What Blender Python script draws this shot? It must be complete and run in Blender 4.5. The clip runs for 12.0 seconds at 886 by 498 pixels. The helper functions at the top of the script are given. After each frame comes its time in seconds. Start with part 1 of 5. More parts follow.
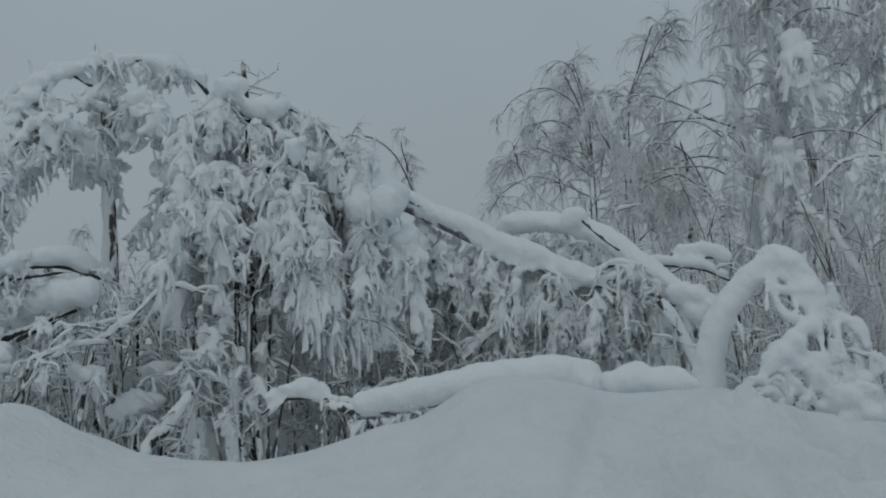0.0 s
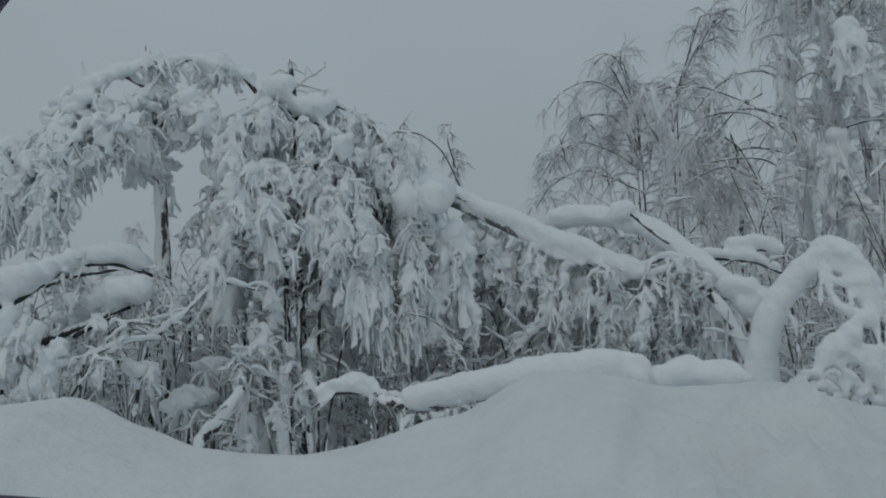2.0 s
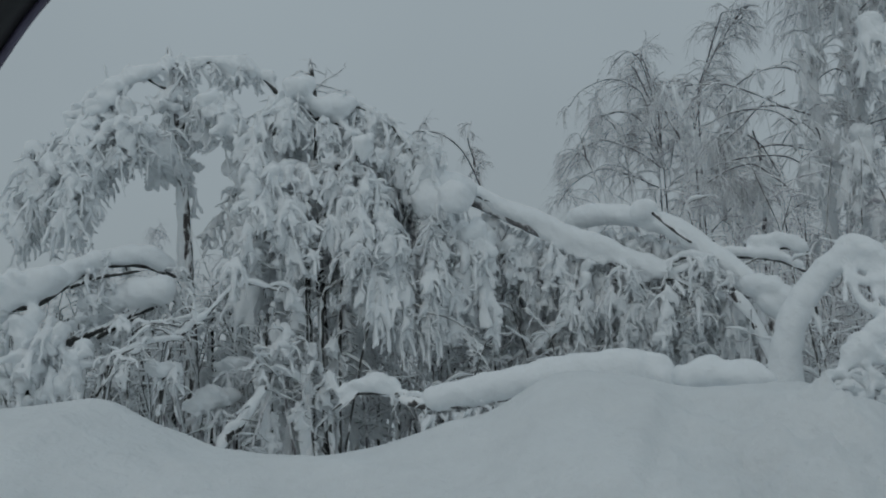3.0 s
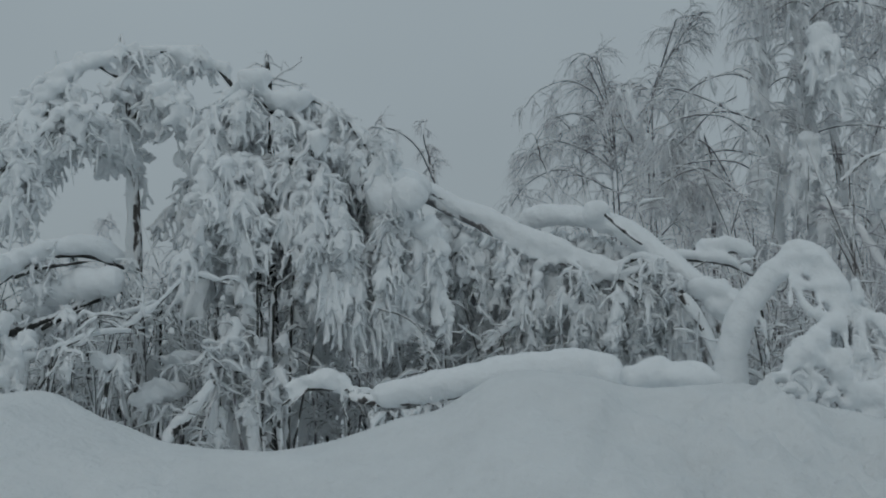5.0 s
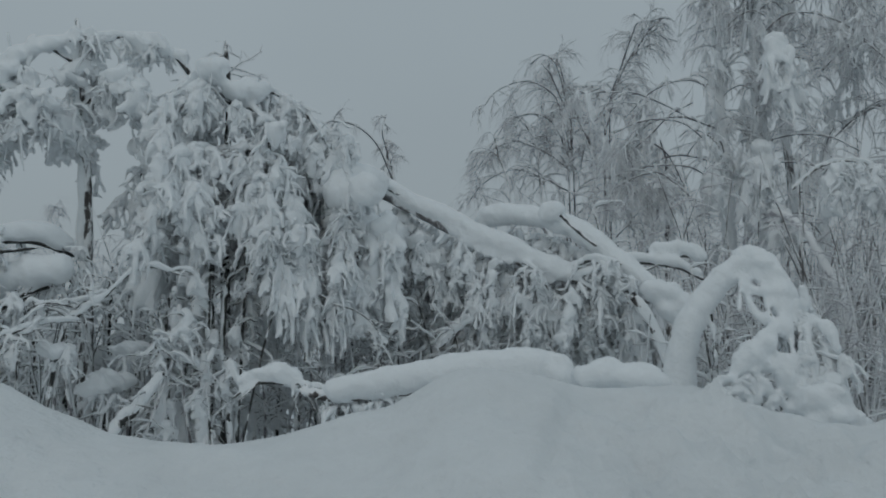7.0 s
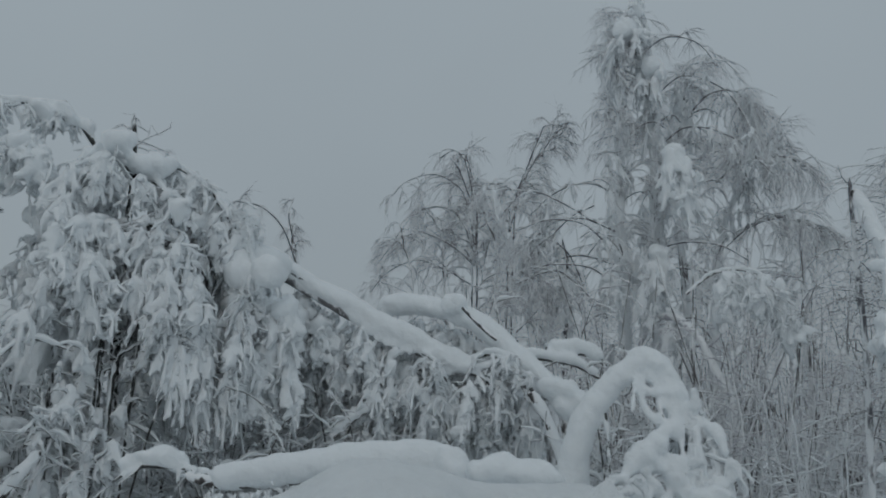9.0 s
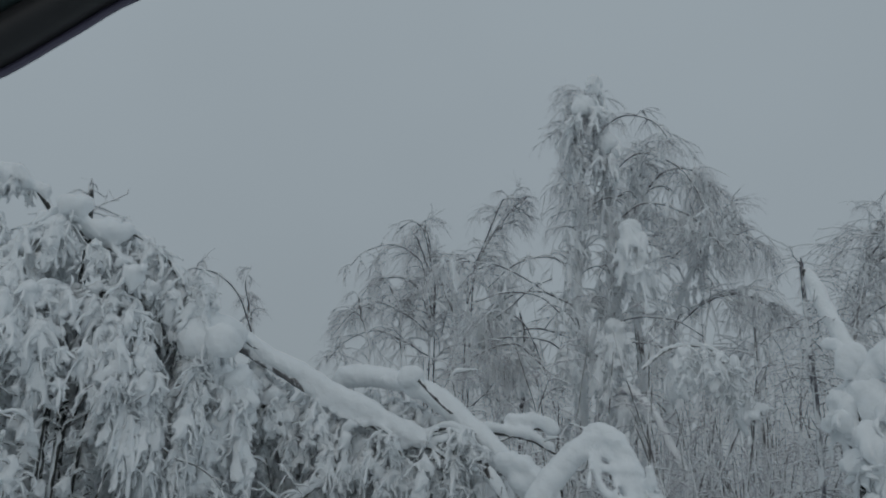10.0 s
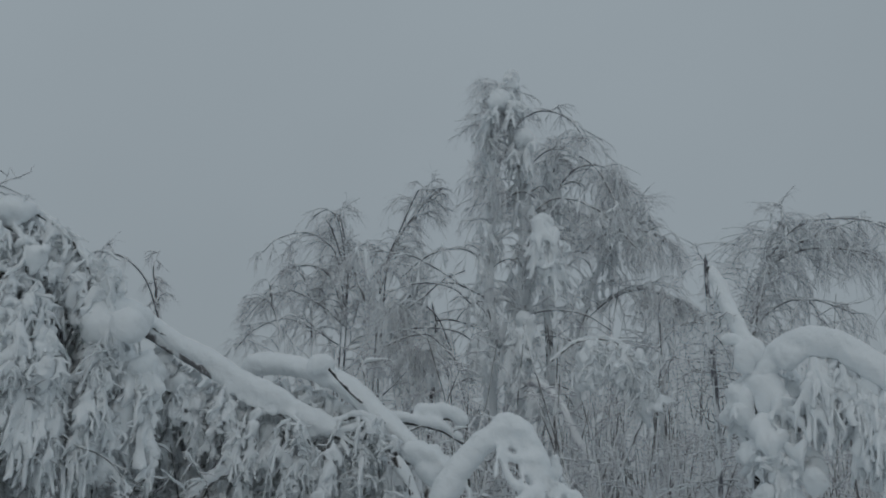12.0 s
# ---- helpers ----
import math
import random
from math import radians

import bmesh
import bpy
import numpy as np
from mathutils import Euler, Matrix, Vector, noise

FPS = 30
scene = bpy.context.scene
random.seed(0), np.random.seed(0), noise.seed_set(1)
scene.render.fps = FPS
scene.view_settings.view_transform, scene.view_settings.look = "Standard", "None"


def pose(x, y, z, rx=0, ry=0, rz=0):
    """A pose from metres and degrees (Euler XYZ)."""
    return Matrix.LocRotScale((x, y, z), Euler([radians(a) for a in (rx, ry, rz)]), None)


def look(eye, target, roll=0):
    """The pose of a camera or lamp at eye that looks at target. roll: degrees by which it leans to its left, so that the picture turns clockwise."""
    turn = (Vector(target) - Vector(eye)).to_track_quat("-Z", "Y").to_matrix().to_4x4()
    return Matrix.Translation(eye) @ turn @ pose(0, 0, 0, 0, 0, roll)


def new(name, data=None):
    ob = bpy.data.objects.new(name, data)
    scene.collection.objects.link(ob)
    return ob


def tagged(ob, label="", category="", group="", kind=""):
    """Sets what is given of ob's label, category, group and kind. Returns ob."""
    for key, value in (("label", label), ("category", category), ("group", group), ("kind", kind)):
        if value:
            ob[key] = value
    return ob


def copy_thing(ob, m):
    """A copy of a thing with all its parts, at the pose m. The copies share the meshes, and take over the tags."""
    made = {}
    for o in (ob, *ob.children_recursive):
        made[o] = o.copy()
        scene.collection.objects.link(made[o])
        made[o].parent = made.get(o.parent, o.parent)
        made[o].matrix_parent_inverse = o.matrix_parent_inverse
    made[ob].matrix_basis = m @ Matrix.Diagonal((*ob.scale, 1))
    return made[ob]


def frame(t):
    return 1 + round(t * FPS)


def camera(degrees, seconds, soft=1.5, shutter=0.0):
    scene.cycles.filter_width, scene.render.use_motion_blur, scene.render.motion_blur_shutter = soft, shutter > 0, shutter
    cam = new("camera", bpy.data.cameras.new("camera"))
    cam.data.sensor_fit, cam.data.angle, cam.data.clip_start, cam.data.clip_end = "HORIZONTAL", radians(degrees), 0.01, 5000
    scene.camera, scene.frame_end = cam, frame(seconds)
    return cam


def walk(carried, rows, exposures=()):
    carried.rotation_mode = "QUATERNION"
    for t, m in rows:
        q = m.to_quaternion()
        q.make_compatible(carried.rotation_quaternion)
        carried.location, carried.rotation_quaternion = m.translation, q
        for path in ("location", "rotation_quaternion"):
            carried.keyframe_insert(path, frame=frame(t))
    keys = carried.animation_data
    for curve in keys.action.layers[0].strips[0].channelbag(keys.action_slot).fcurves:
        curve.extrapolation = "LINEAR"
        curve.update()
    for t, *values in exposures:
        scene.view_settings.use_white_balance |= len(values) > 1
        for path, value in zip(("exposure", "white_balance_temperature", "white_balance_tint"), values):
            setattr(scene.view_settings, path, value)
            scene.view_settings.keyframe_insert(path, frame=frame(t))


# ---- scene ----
EYE = Vector((0.0, 0.0, 1.6))


def aim(az, el, roll=0.0, lift=0.0):
    """A pose at the eye, lifted a little, turned az degrees to the right of +y and el degrees up."""
    a, e = radians(az), radians(el)
    way = Vector((math.sin(a) * math.cos(e), math.cos(a) * math.cos(e), math.sin(e)))
    eye = EYE + Vector((0, 0, lift))
    return look(eye, eye + way, roll)


cam = camera(49.69, 12.0, soft=2.0)
walk(cam, [
    (0.0, aim(0.00, 7.10, -2.19)),
    (0.5, aim(-0.69, 7.14, -2.35)),
    (1.0, aim(-1.45, 7.02, -1.70)),
    (1.5, aim(-2.02, 6.89, -1.83)),
    (2.0, aim(-2.87, 6.98, -2.32, -0.016)),
    (2.5, aim(-3.96, 6.96, -2.59)),
    (2.7, aim(-4.21, 6.96, -2.50)),
    (4.5, aim(-2.00, 6.72, -1.61)),
    (5.0, aim(-1.31, 6.69, -1.56)),
    (5.5, aim(-1.22, 6.63, -1.55)),
    (6.0, aim(-0.75, 6.46, -1.14)),
    (6.5, aim(0.18, 6.34, -0.76)),
    (8.3, aim(4.66, 8.56, 0.53)),
    (8.5, aim(5.18, 9.24, 0.58)),
    (9.0, aim(7.16, 11.90, 1.80, -0.010)),
    (9.5, aim(8.77, 14.45, 1.88, -0.015)),
    (10.0, aim(9.58, 16.16, 2.26, 0.020)),
    (10.5, aim(10.02, 15.78, 3.97, 0.012)),
    (11.0, aim(12.02, 15.64, 3.43, -0.018)),
    (11.5, aim(13.64, 15.70, 3.07)),
    (12.0, aim(14.96, 15.83, 2.23)),
], exposures=[(0.0, -2.56, 6500, 10), (6.5, -2.56, 6500, 10), (9.5, -2.60, 6500, 12), (10.5, -2.66, 6500, 12), (12.0, -2.68, 6500, 12)])

# ---- light: an overcast winter sky ----
world = bpy.data.worlds.new("overcast_sky")
scene.world = world
world.use_nodes = True
wn, wl = world.node_tree.nodes, world.node_tree.links
wn.clear()
w_out = wn.new("ShaderNodeOutputWorld")
w_bg = wn.new("ShaderNodeBackground")
w_sky = wn.new("ShaderNodeTexSky")
w_sky.sky_type, w_sky.sun_disc = "NISHITA", False
w_sky.sun_elevation, w_sky.sun_rotation = radians(35), radians(200)
w_sky.dust_density = 6.0
w_dim = wn.new("ShaderNodeMix")
w_dim.data_type = "RGBA"
w_dim.inputs[0].default_value = 0.985
w_dim.inputs[7].default_value = (0.765, 0.905, 0.975, 1)
w_way = wn.new("ShaderNodeTexCoord")
w_high = wn.new("ShaderNodeSeparateXYZ")
w_lift = wn.new("ShaderNodeMapRange")
w_lift.inputs["From Min"].default_value, w_lift.inputs["From Max"].default_value = 0.08, 0.55
w_lift.inputs["To Min"].default_value, w_lift.inputs["To Max"].default_value = 1.0, 1.16
w_mul = wn.new("ShaderNodeVectorMath")
w_mul.operation = "SCALE"
wl.new(w_way.outputs["Generated"], w_high.inputs[0])
wl.new(w_high.outputs["Z"], w_lift.inputs["Value"])
wl.new(w_sky.outputs[0], w_dim.inputs[6])
wl.new(w_dim.outputs[2], w_mul.inputs[0])
wl.new(w_lift.outputs[0], w_mul.inputs["Scale"])
w_cloud = wn.new("ShaderNodeTexNoise")
w_cloud.inputs["Scale"].default_value, w_cloud.inputs["Detail"].default_value = 2.2, 3.0
w_soft = wn.new("ShaderNodeMapRange")
w_soft.inputs["From Min"].default_value, w_soft.inputs["From Max"].default_value = 0.3, 0.7
w_soft.inputs["To Min"].default_value, w_soft.inputs["To Max"].default_value = 0.965, 1.035
w_all = wn.new("ShaderNodeVectorMath")
w_all.operation = "SCALE"
wl.new(w_way.outputs["Generated"], w_cloud.inputs["Vector"])
wl.new(w_cloud.outputs[0], w_soft.inputs["Value"])
wl.new(w_mul.outputs[0], w_all.inputs[0])
wl.new(w_soft.outputs[0], w_all.inputs["Scale"])
wl.new(w_all.outputs[0], w_bg.inputs[0])
w_bg.inputs[1].default_value = 2.0
wl.new(w_bg.outputs[0], w_out.inputs[0])

sun_data = bpy.data.lights.new("sun", "SUN")
sun_data.energy, sun_data.angle, sun_data.color = 0.5, radians(40), (0.92, 0.97, 1.0)
sun = new("sun", sun_data)
sun.matrix_world = look((0, 0, 30), (6.0, 16.4, 0))


# ---- materials ----
def material(name, rough=0.7):
    m = bpy.data.materials.new(name)
    m.use_nodes = True
    b = m.node_tree.nodes["Principled BSDF"]
    b.inputs["Roughness"].default_value = rough
    return m, m.node_tree.nodes, m.node_tree.links, b


def noise_node(nodes, links, scale, detail=4.0, rough=0.55, stretch=(1, 1, 1)):
    tc = nodes.new("ShaderNodeTexCoord")
    mp = nodes.new("ShaderNodeMapping")
    mp.inputs["Scale"].default_value = stretch
    n = nodes.new("ShaderNodeTexNoise")
    n.inputs["Scale"].default_value, n.inputs["Detail"].default_value = scale, detail
    n.inputs["Roughness"].default_value = rough
    links.new(tc.outputs["Object"], mp.inputs[0])
    links.new(mp.outputs[0], n.inputs["Vector"])
    return n


def ramp(nodes, links, source, stops):
    r = nodes.new("ShaderNodeValToRGB")
    while len(r.color_ramp.elements) < len(stops):
        r.color_ramp.elements.new(0.5)
    for e, (p, c) in zip(r.color_ramp.elements, stops):
        e.position, e.color = p, (*c, 1)
    links.new(source, r.inputs[0])
    return r


def bumped(nodes, links, b, source, strength, distance):
    k = nodes.new("ShaderNodeBump")
    k.inputs["Strength"].default_value, k.inputs["Distance"].default_value = strength, distance
    links.new(source, k.inputs["Height"])
    links.new(k.outputs[0], b.inputs["Normal"])
    return k


def snow_material(name, tint, fine, coarse, depth, low=0.90):
    m, nodes, links, b = material(name, 0.65)
    big = noise_node(nodes, links, coarse, 3)
    small = noise_node(nodes, links, fine, 5, 0.6)
    mix = nodes.new("ShaderNodeMath")
    mix.operation = "MULTIPLY_ADD"
    mix.inputs[1].default_value = 0.35
    links.new(small.outputs[0], mix.inputs[0])
    links.new(big.outputs[0], mix.inputs[2])
    lo = tuple(c * low for c in tint)
    r = ramp(nodes, links, mix.outputs[0], [(0.35, lo), (0.85, tint)])
    links.new(r.outputs[0], b.inputs["Base Color"])
    bumped(nodes, links, b, mix.outputs[0], 0.7, depth)
    b.inputs["Specular IOR Level"].default_value = 0.2
    return m


SNOW = snow_material("fresh_snow", (0.935, 0.966, 0.985), 40, 9, 0.04, 0.95)
BANK_SNOW = snow_material("ploughed_snow", (0.85, 0.88, 0.895), 14, 1.7, 0.16)


def bark_material(name, dark, light, cover, rough=0.85, scale=7.0):
    """Bark with frozen-on snow: cover is the share of it that is white."""
    m, nodes, links, b = material(name, rough)
    grain = noise_node(nodes, links, 30, 5, 0.7, (1, 1, 0.25))
    wood = ramp(nodes, links, grain.outputs[0], [(0.3, dark), (0.75, light)])
    patch = noise_node(nodes, links, scale, 4, 0.6, (1, 1, 0.35))
    geo = nodes.new("ShaderNodeNewGeometry")
    sep = nodes.new("ShaderNodeSeparateXYZ")
    links.new(geo.outputs["Normal"], sep.inputs[0])
    add = nodes.new("ShaderNodeMath")
    add.operation = "MULTIPLY_ADD"
    add.inputs[1].default_value = 0.22
    links.new(sep.outputs["Z"], add.inputs[0])
    links.new(patch.outputs[0], add.inputs[2])
    edge = 0.5 + (0.5 - cover) * 0.42
    mask = ramp(nodes, links, add.outputs[0], [(edge - 0.03, (0, 0, 0)), (edge + 0.05, (1, 1, 1))])
    mix = nodes.new("ShaderNodeMix")
    mix.data_type = "RGBA"
    mix.inputs[7].default_value = (0.93, 0.945, 0.957, 1)
    links.new(mask.outputs[0], mix.inputs[0])
    links.new(wood.outputs[0], mix.inputs[6])
    links.new(mix.outputs[2], b.inputs["Base Color"])
    bumped(nodes, links, b, mask.outputs[0], 0.6, 0.012)
    return m


def plain_material(name, colour, rough):
    m, nodes, links, b = material(name, rough)
    n = noise_node(nodes, links, 60, 4)
    r = ramp(nodes, links, n.outputs[0], [(0.3, tuple(c * 0.8 for c in colour)), (0.8, colour)])
    links.new(r.outputs[0], b.inputs["Base Color"])
    bumped(nodes, links, b, n.outputs[0], 0.2, 0.002)
    return m


BARK_DARK = bark_material("dark_bark", (0.022, 0.023, 0.023), (0.08, 0.082, 0.078), 0.42)
BARK_BARE = bark_material("bare_dark_bark", (0.018, 0.019, 0.019), (0.07, 0.072, 0.068), 0.18)
MOTTLED = bark_material("mottled_bark", (0.03, 0.027, 0.026), (0.13, 0.12, 0.115), 0.55, scale=9.0)
BARK_PALE = bark_material("snow_plastered_bark", (0.04, 0.037, 0.036), (0.16, 0.15, 0.145), 0.72)
BARK_TALL = bark_material("birch_bark", (0.10, 0.095, 0.10), (0.30, 0.29, 0.29), 0.62, scale=4.0)
# TWIG is paled by rime and by haze put into its colour; TWIG_DARK is not
TWIG = bark_material("rime_and_haze_twig", (0.12, 0.115, 0.125), (0.30, 0.29, 0.31), 0.68, scale=12.0)
TWIG_DARK = bark_material("dark_twig", (0.04, 0.042, 0.042), (0.13, 0.135, 0.135), 0.45, scale=12.0)
# frost plus distance haze, both painted into this pale bluish colour
TWIG_FINE = bark_material("frost_and_haze_twig", (0.52, 0.51, 0.55), (0.72, 0.71, 0.75), 0.66, scale=6.0)
TWIG_FAR = bark_material("rimed_branch", (0.19, 0.185, 0.20), (0.43, 0.42, 0.45), 0.62, scale=6.0)
LIMB_DARK = bark_material("bare_birch_limb", (0.09, 0.085, 0.097), (0.20, 0.19, 0.205), 0.32, scale=5.0)
GREY_BARK = bark_material("grey_bark", (0.09, 0.09, 0.11), (0.26, 0.26, 0.28), 0.55, scale=5.0)
RUBBER = plain_material("black_seal", (0.012, 0.012, 0.014), 0.6)
# violet colour fringe of light at the window edge, painted on a thin strip
FRINGE = plain_material("violet_edge_fringe", (0.09, 0.08, 0.13), 0.5)
LINER = plain_material("dark_green_liner", (0.02, 0.035, 0.035), 0.9)


# ---- mesh making ----
class Geo:
    """Gathers faces of four corners, then makes one mesh of them."""

    def __init__(self):
        self.v, self.f, self.n = [], [], 0

    def add(self, v, f):
        self.v.append(v.reshape(-1, 3))
        self.f.append(f.reshape(-1, 4) + self.n)
        self.n += len(self.v[-1])

    def build(self, name, mat, parent=None, label="", kind=""):
        v, f = np.concatenate(self.v), np.concatenate(self.f)
        if parent is not None:
            v = v - np.array(parent.location if parent.parent is None else parent.parent.location + parent.location)
        me = bpy.data.meshes.new(name)
        me.vertices.add(len(v))
        me.vertices.foreach_set("co", v.astype(np.float32).ravel())
        me.loops.add(f.size)
        me.loops.foreach_set("vertex_index", f.astype(np.int32).ravel())
        me.polygons.add(len(f))
        me.polygons.foreach_set("loop_start", np.arange(0, f.size, 4, dtype=np.int32))
        me.polygons.foreach_set("use_smooth", np.ones(len(f), dtype=bool))
        me.update(calc_edges=True)
        me.materials.append(mat)
        ob = new(name, me)
        if parent is not None:
            ob.parent = parent
        tagged(ob, label, kind=kind)
        return ob

    def melt(self, name, mat, parent, voxel=0.035, label="", rough=0.006, pitch=9.0, keep=0.7):
        """The faces flowed together into one rounded skin of snow."""
        raw = self.build(name, mat, parent, label)
        m = raw.modifiers.new("remesh", "REMESH")
        m.mode, m.voxel_size, m.use_smooth_shade = "VOXEL", voxel, True
        k = raw.modifiers.new("smooth", "SMOOTH")
        k.factor, k.iterations = 0.5, 3
        thin = raw.modifiers.new("thin", "DECIMATE")
        thin.ratio = keep
        grown = raw.evaluated_get(bpy.context.evaluated_depsgraph_get())
        me = bpy.data.meshes.new_from_object(grown)
        raw.modifiers.clear()
        old = raw.data
        raw.data = me
        bpy.data.meshes.remove(old)
        n = len(me.vertices)
        co, no = np.empty(n * 3, np.float32), np.empty(n * 3, np.float32)
        me.vertices.foreach_get("co", co)
        me.vertices.foreach_get("normal", no)
        co, no = co.reshape(-1, 3), no.reshape(-1, 3)
        x, y, z = co.T * pitch
        d = np.sin(x + 1.7 * y) + np.sin(1.3 * y - 2.1 * z + 1) + np.sin(2.3 * z + 1.9 * x + 2) + 0.7 * np.sin(3.7 * x - 2.9 * y + 3.1 * z)
        me.vertices.foreach_set("co", (co + no * (rough * d)[:, None]).astype(np.float32).ravel())
        me.polygons.foreach_set("use_smooth", np.ones(len(me.polygons), dtype=bool))
        me.update()
        return raw


def unit(a):
    return a / np.maximum(np.linalg.norm(a, axis=-1, keepdims=True), 1e-9)


def tubes(paths, radii, sides=5, rough=0.0, rng=None, flat=1.0):
    """Tubes along paths (n, s, 3) with radii (n, s)."""
    n, s, _ = paths.shape
    tan = unit(np.gradient(paths, axis=1))
    ref = np.where(np.abs(tan[..., 2:3]) > 0.8, np.array([0.3, 0.95, 0.0]), np.array([0.0, 0.0, 1.0]))
    ref = np.repeat(unit(ref.mean(axis=1, keepdims=True)), s, axis=1)
    a = unit(np.cross(tan, ref))
    b = np.cross(a, tan)
    ang = np.arange(sides) / sides * 2 * np.pi
    r = radii[..., None] * np.ones(sides)
    if rough:
        r = r * (1 + rough * rng.uniform(-1, 1, r.shape))
    v = paths[:, :, None] + r[..., None] * (np.cos(ang)[:, None] * a[:, :, None] + flat * np.sin(ang)[:, None] * b[:, :, None])
    i = np.arange(n * s * sides).reshape(n, s, sides)
    j = np.roll(i, -1, axis=2)
    f = np.stack([i[:, :-1], j[:, :-1], j[:, 1:], i[:, 1:]], -1)
    return v, f


def wave(rng, n, s, knots):
    """Smooth random rows (n, s) between -1 and 1."""
    k = rng.uniform(-1, 1, (n, knots + 1))
    x = np.linspace(0, knots - 1e-6, s)
    i = x.astype(int)
    u = x - i
    u = u * u * (3 - 2 * u)
    return k[:, i] * (1 - u) + k[:, i + 1] * u


def spline(points, n):
    """A smooth path of n places through the points."""
    p = np.array(points, float)
    p = np.vstack([2 * p[0] - p[1], p, 2 * p[-1] - p[-2]])
    x = np.linspace(0, len(points) - 1 - 1e-6, n)
    i = x.astype(int)
    u = (x - i)[:, None]
    a, b, c, d = p[i], p[i + 1], p[i + 2], p[i + 3]
    return 0.5 * (2 * b + (c - a) * u + (2 * a - 5 * b + 4 * c - d) * u ** 2 + (3 * b - a - 3 * c + d) * u ** 3)


def grow(rng, start, way, length, steps, droop, wander):
    """Branches that start out along way and bow under their load."""
    n = len(start)
    d = unit(way)
    out = np.empty((n, steps, 3))
    out[:, 0] = start
    step = (np.asarray(length) / (steps - 1)).reshape(-1, 1)
    droop = np.asarray(droop).reshape(-1, 1) if np.ndim(droop) else droop
    for k in range(1, steps):
        d = unit(d + rng.normal(0, wander, (n, 3)) + np.array([0, 0, -1.0]) * droop)
        out[:, k] = out[:, k - 1] + d * step
    return out


def pick(rng, paths, n, lo=0.1, hi=1.0, power=1.0):
    """n places on the paths, with the direction there."""
    i = rng.integers(0, len(paths), n)
    x = (lo + (hi - lo) * rng.uniform(0, 1, n) ** power) * (paths.shape[1] - 1.001)
    k = x.astype(int)
    u = (x - k)[:, None]
    a, b = paths[i, k], paths[i, k + 1]
    return a * (1 - u) + b * u, unit(b - a), x / (paths.shape[1] - 1), i


def around(rng, n, up_lo, up_hi):
    az = rng.uniform(0, 2 * np.pi, n)
    up = rng.uniform(up_lo, up_hi, n)
    return unit(np.stack([np.cos(az), np.sin(az), up], -1))


def taper(n, s):
    x = np.linspace(0, 1, s)
    t = np.sqrt(np.maximum(0, 1 - x ** 3))
    t[-1] = 0.08
    t[0] = 0.4
    return np.ones((n, 1)) * t


BALL_U, BALL_V = 12, 9
_th = np.linspace(0.02, np.pi - 0.02, BALL_V)
_ph = np.arange(BALL_U) / BALL_U * 2 * np.pi
BALL = np.stack([np.sin(_th)[:, None] * np.cos(_ph), np.sin(_th)[:, None] * np.sin(_ph), np.cos(_th)[:, None] * np.ones(BALL_U)], -1)
_bi = np.arange(BALL_U * BALL_V).reshape(BALL_V, BALL_U)
_bj = np.roll(_bi, -1, axis=1)
BALL_F = np.stack([_bi[1:], _bj[1:], _bj[:-1], _bi[:-1]], -1)


def pillows(rng, geo, centres, sizes, flat=0.8, lump=0.13):
    """Rounded lumps of snow."""
    for c, s in zip(np.atleast_2d(centres), np.atleast_1d(sizes)):
        q = rng.uniform(0, 6.28, (3, 3))
        w = rng.uniform(1.5, 3.2, (3, 3))
        b = BALL.reshape(-1, 3)
        k = 1 + lump * sum(np.sin(b @ w[i] + q[i, 0]) for i in range(3))
        v = b * k[:, None] * s * np.array([rng.uniform(0.9, 1.2), rng.uniform(0.9, 1.2), flat]) + c
        geo.add(v, BALL_F)


def thing(name, base, label, category, group="", kind=""):
    e = new(name)
    e.location = Vector(base)
    e.empty_display_size = 0.3
    bpy.context.view_layer.update()
    return tagged(e, label, category, group, kind)


def wood(geo, path, r0, r1, sides=9, rng=None, knob=0.05):
    s = len(path)
    r = np.linspace(1, 0, s) ** 0.9 * (r0 - r1) + r1
    r = r * (1 + knob * wave(rng, 1, s, max(3, s // 4))[0])
    r[-1] *= 0.3
    v, f = tubes(path[None], r[None], sides, 0.06, rng)
    geo.add(v, f)


def load(geo, path, r, deep, rng, lump=0.15, sides=10, shed=0.15):
    """Snow lying along a limb: thick where the limb is level, thin where it is steep."""
    s = len(path)
    t = unit(np.gradient(path, axis=0))
    level = np.sqrt(np.clip(1 - t[:, 2] ** 2, 0, 1))
    h = deep * (shed + (1 - shed) * level ** 1.5) * (1 + lump * wave(rng, 1, s, max(4, s // 6))[0])
    end = np.clip(np.minimum(np.arange(s), np.arange(s)[::-1]) / 2.5, 0.1, 1) ** 0.5
    rr = (np.maximum(r * 0.9, 0.0) + 0.5 * h) * end
    rr[[0, -1]] = 0.002
    c = path + np.array([0, 0, 1.0]) * (0.5 * h + r * 0.1)[:, None]
    v, f = tubes(c[None], rr[None], sides, 0.03, rng, 0.95)
    geo.add(v, f)


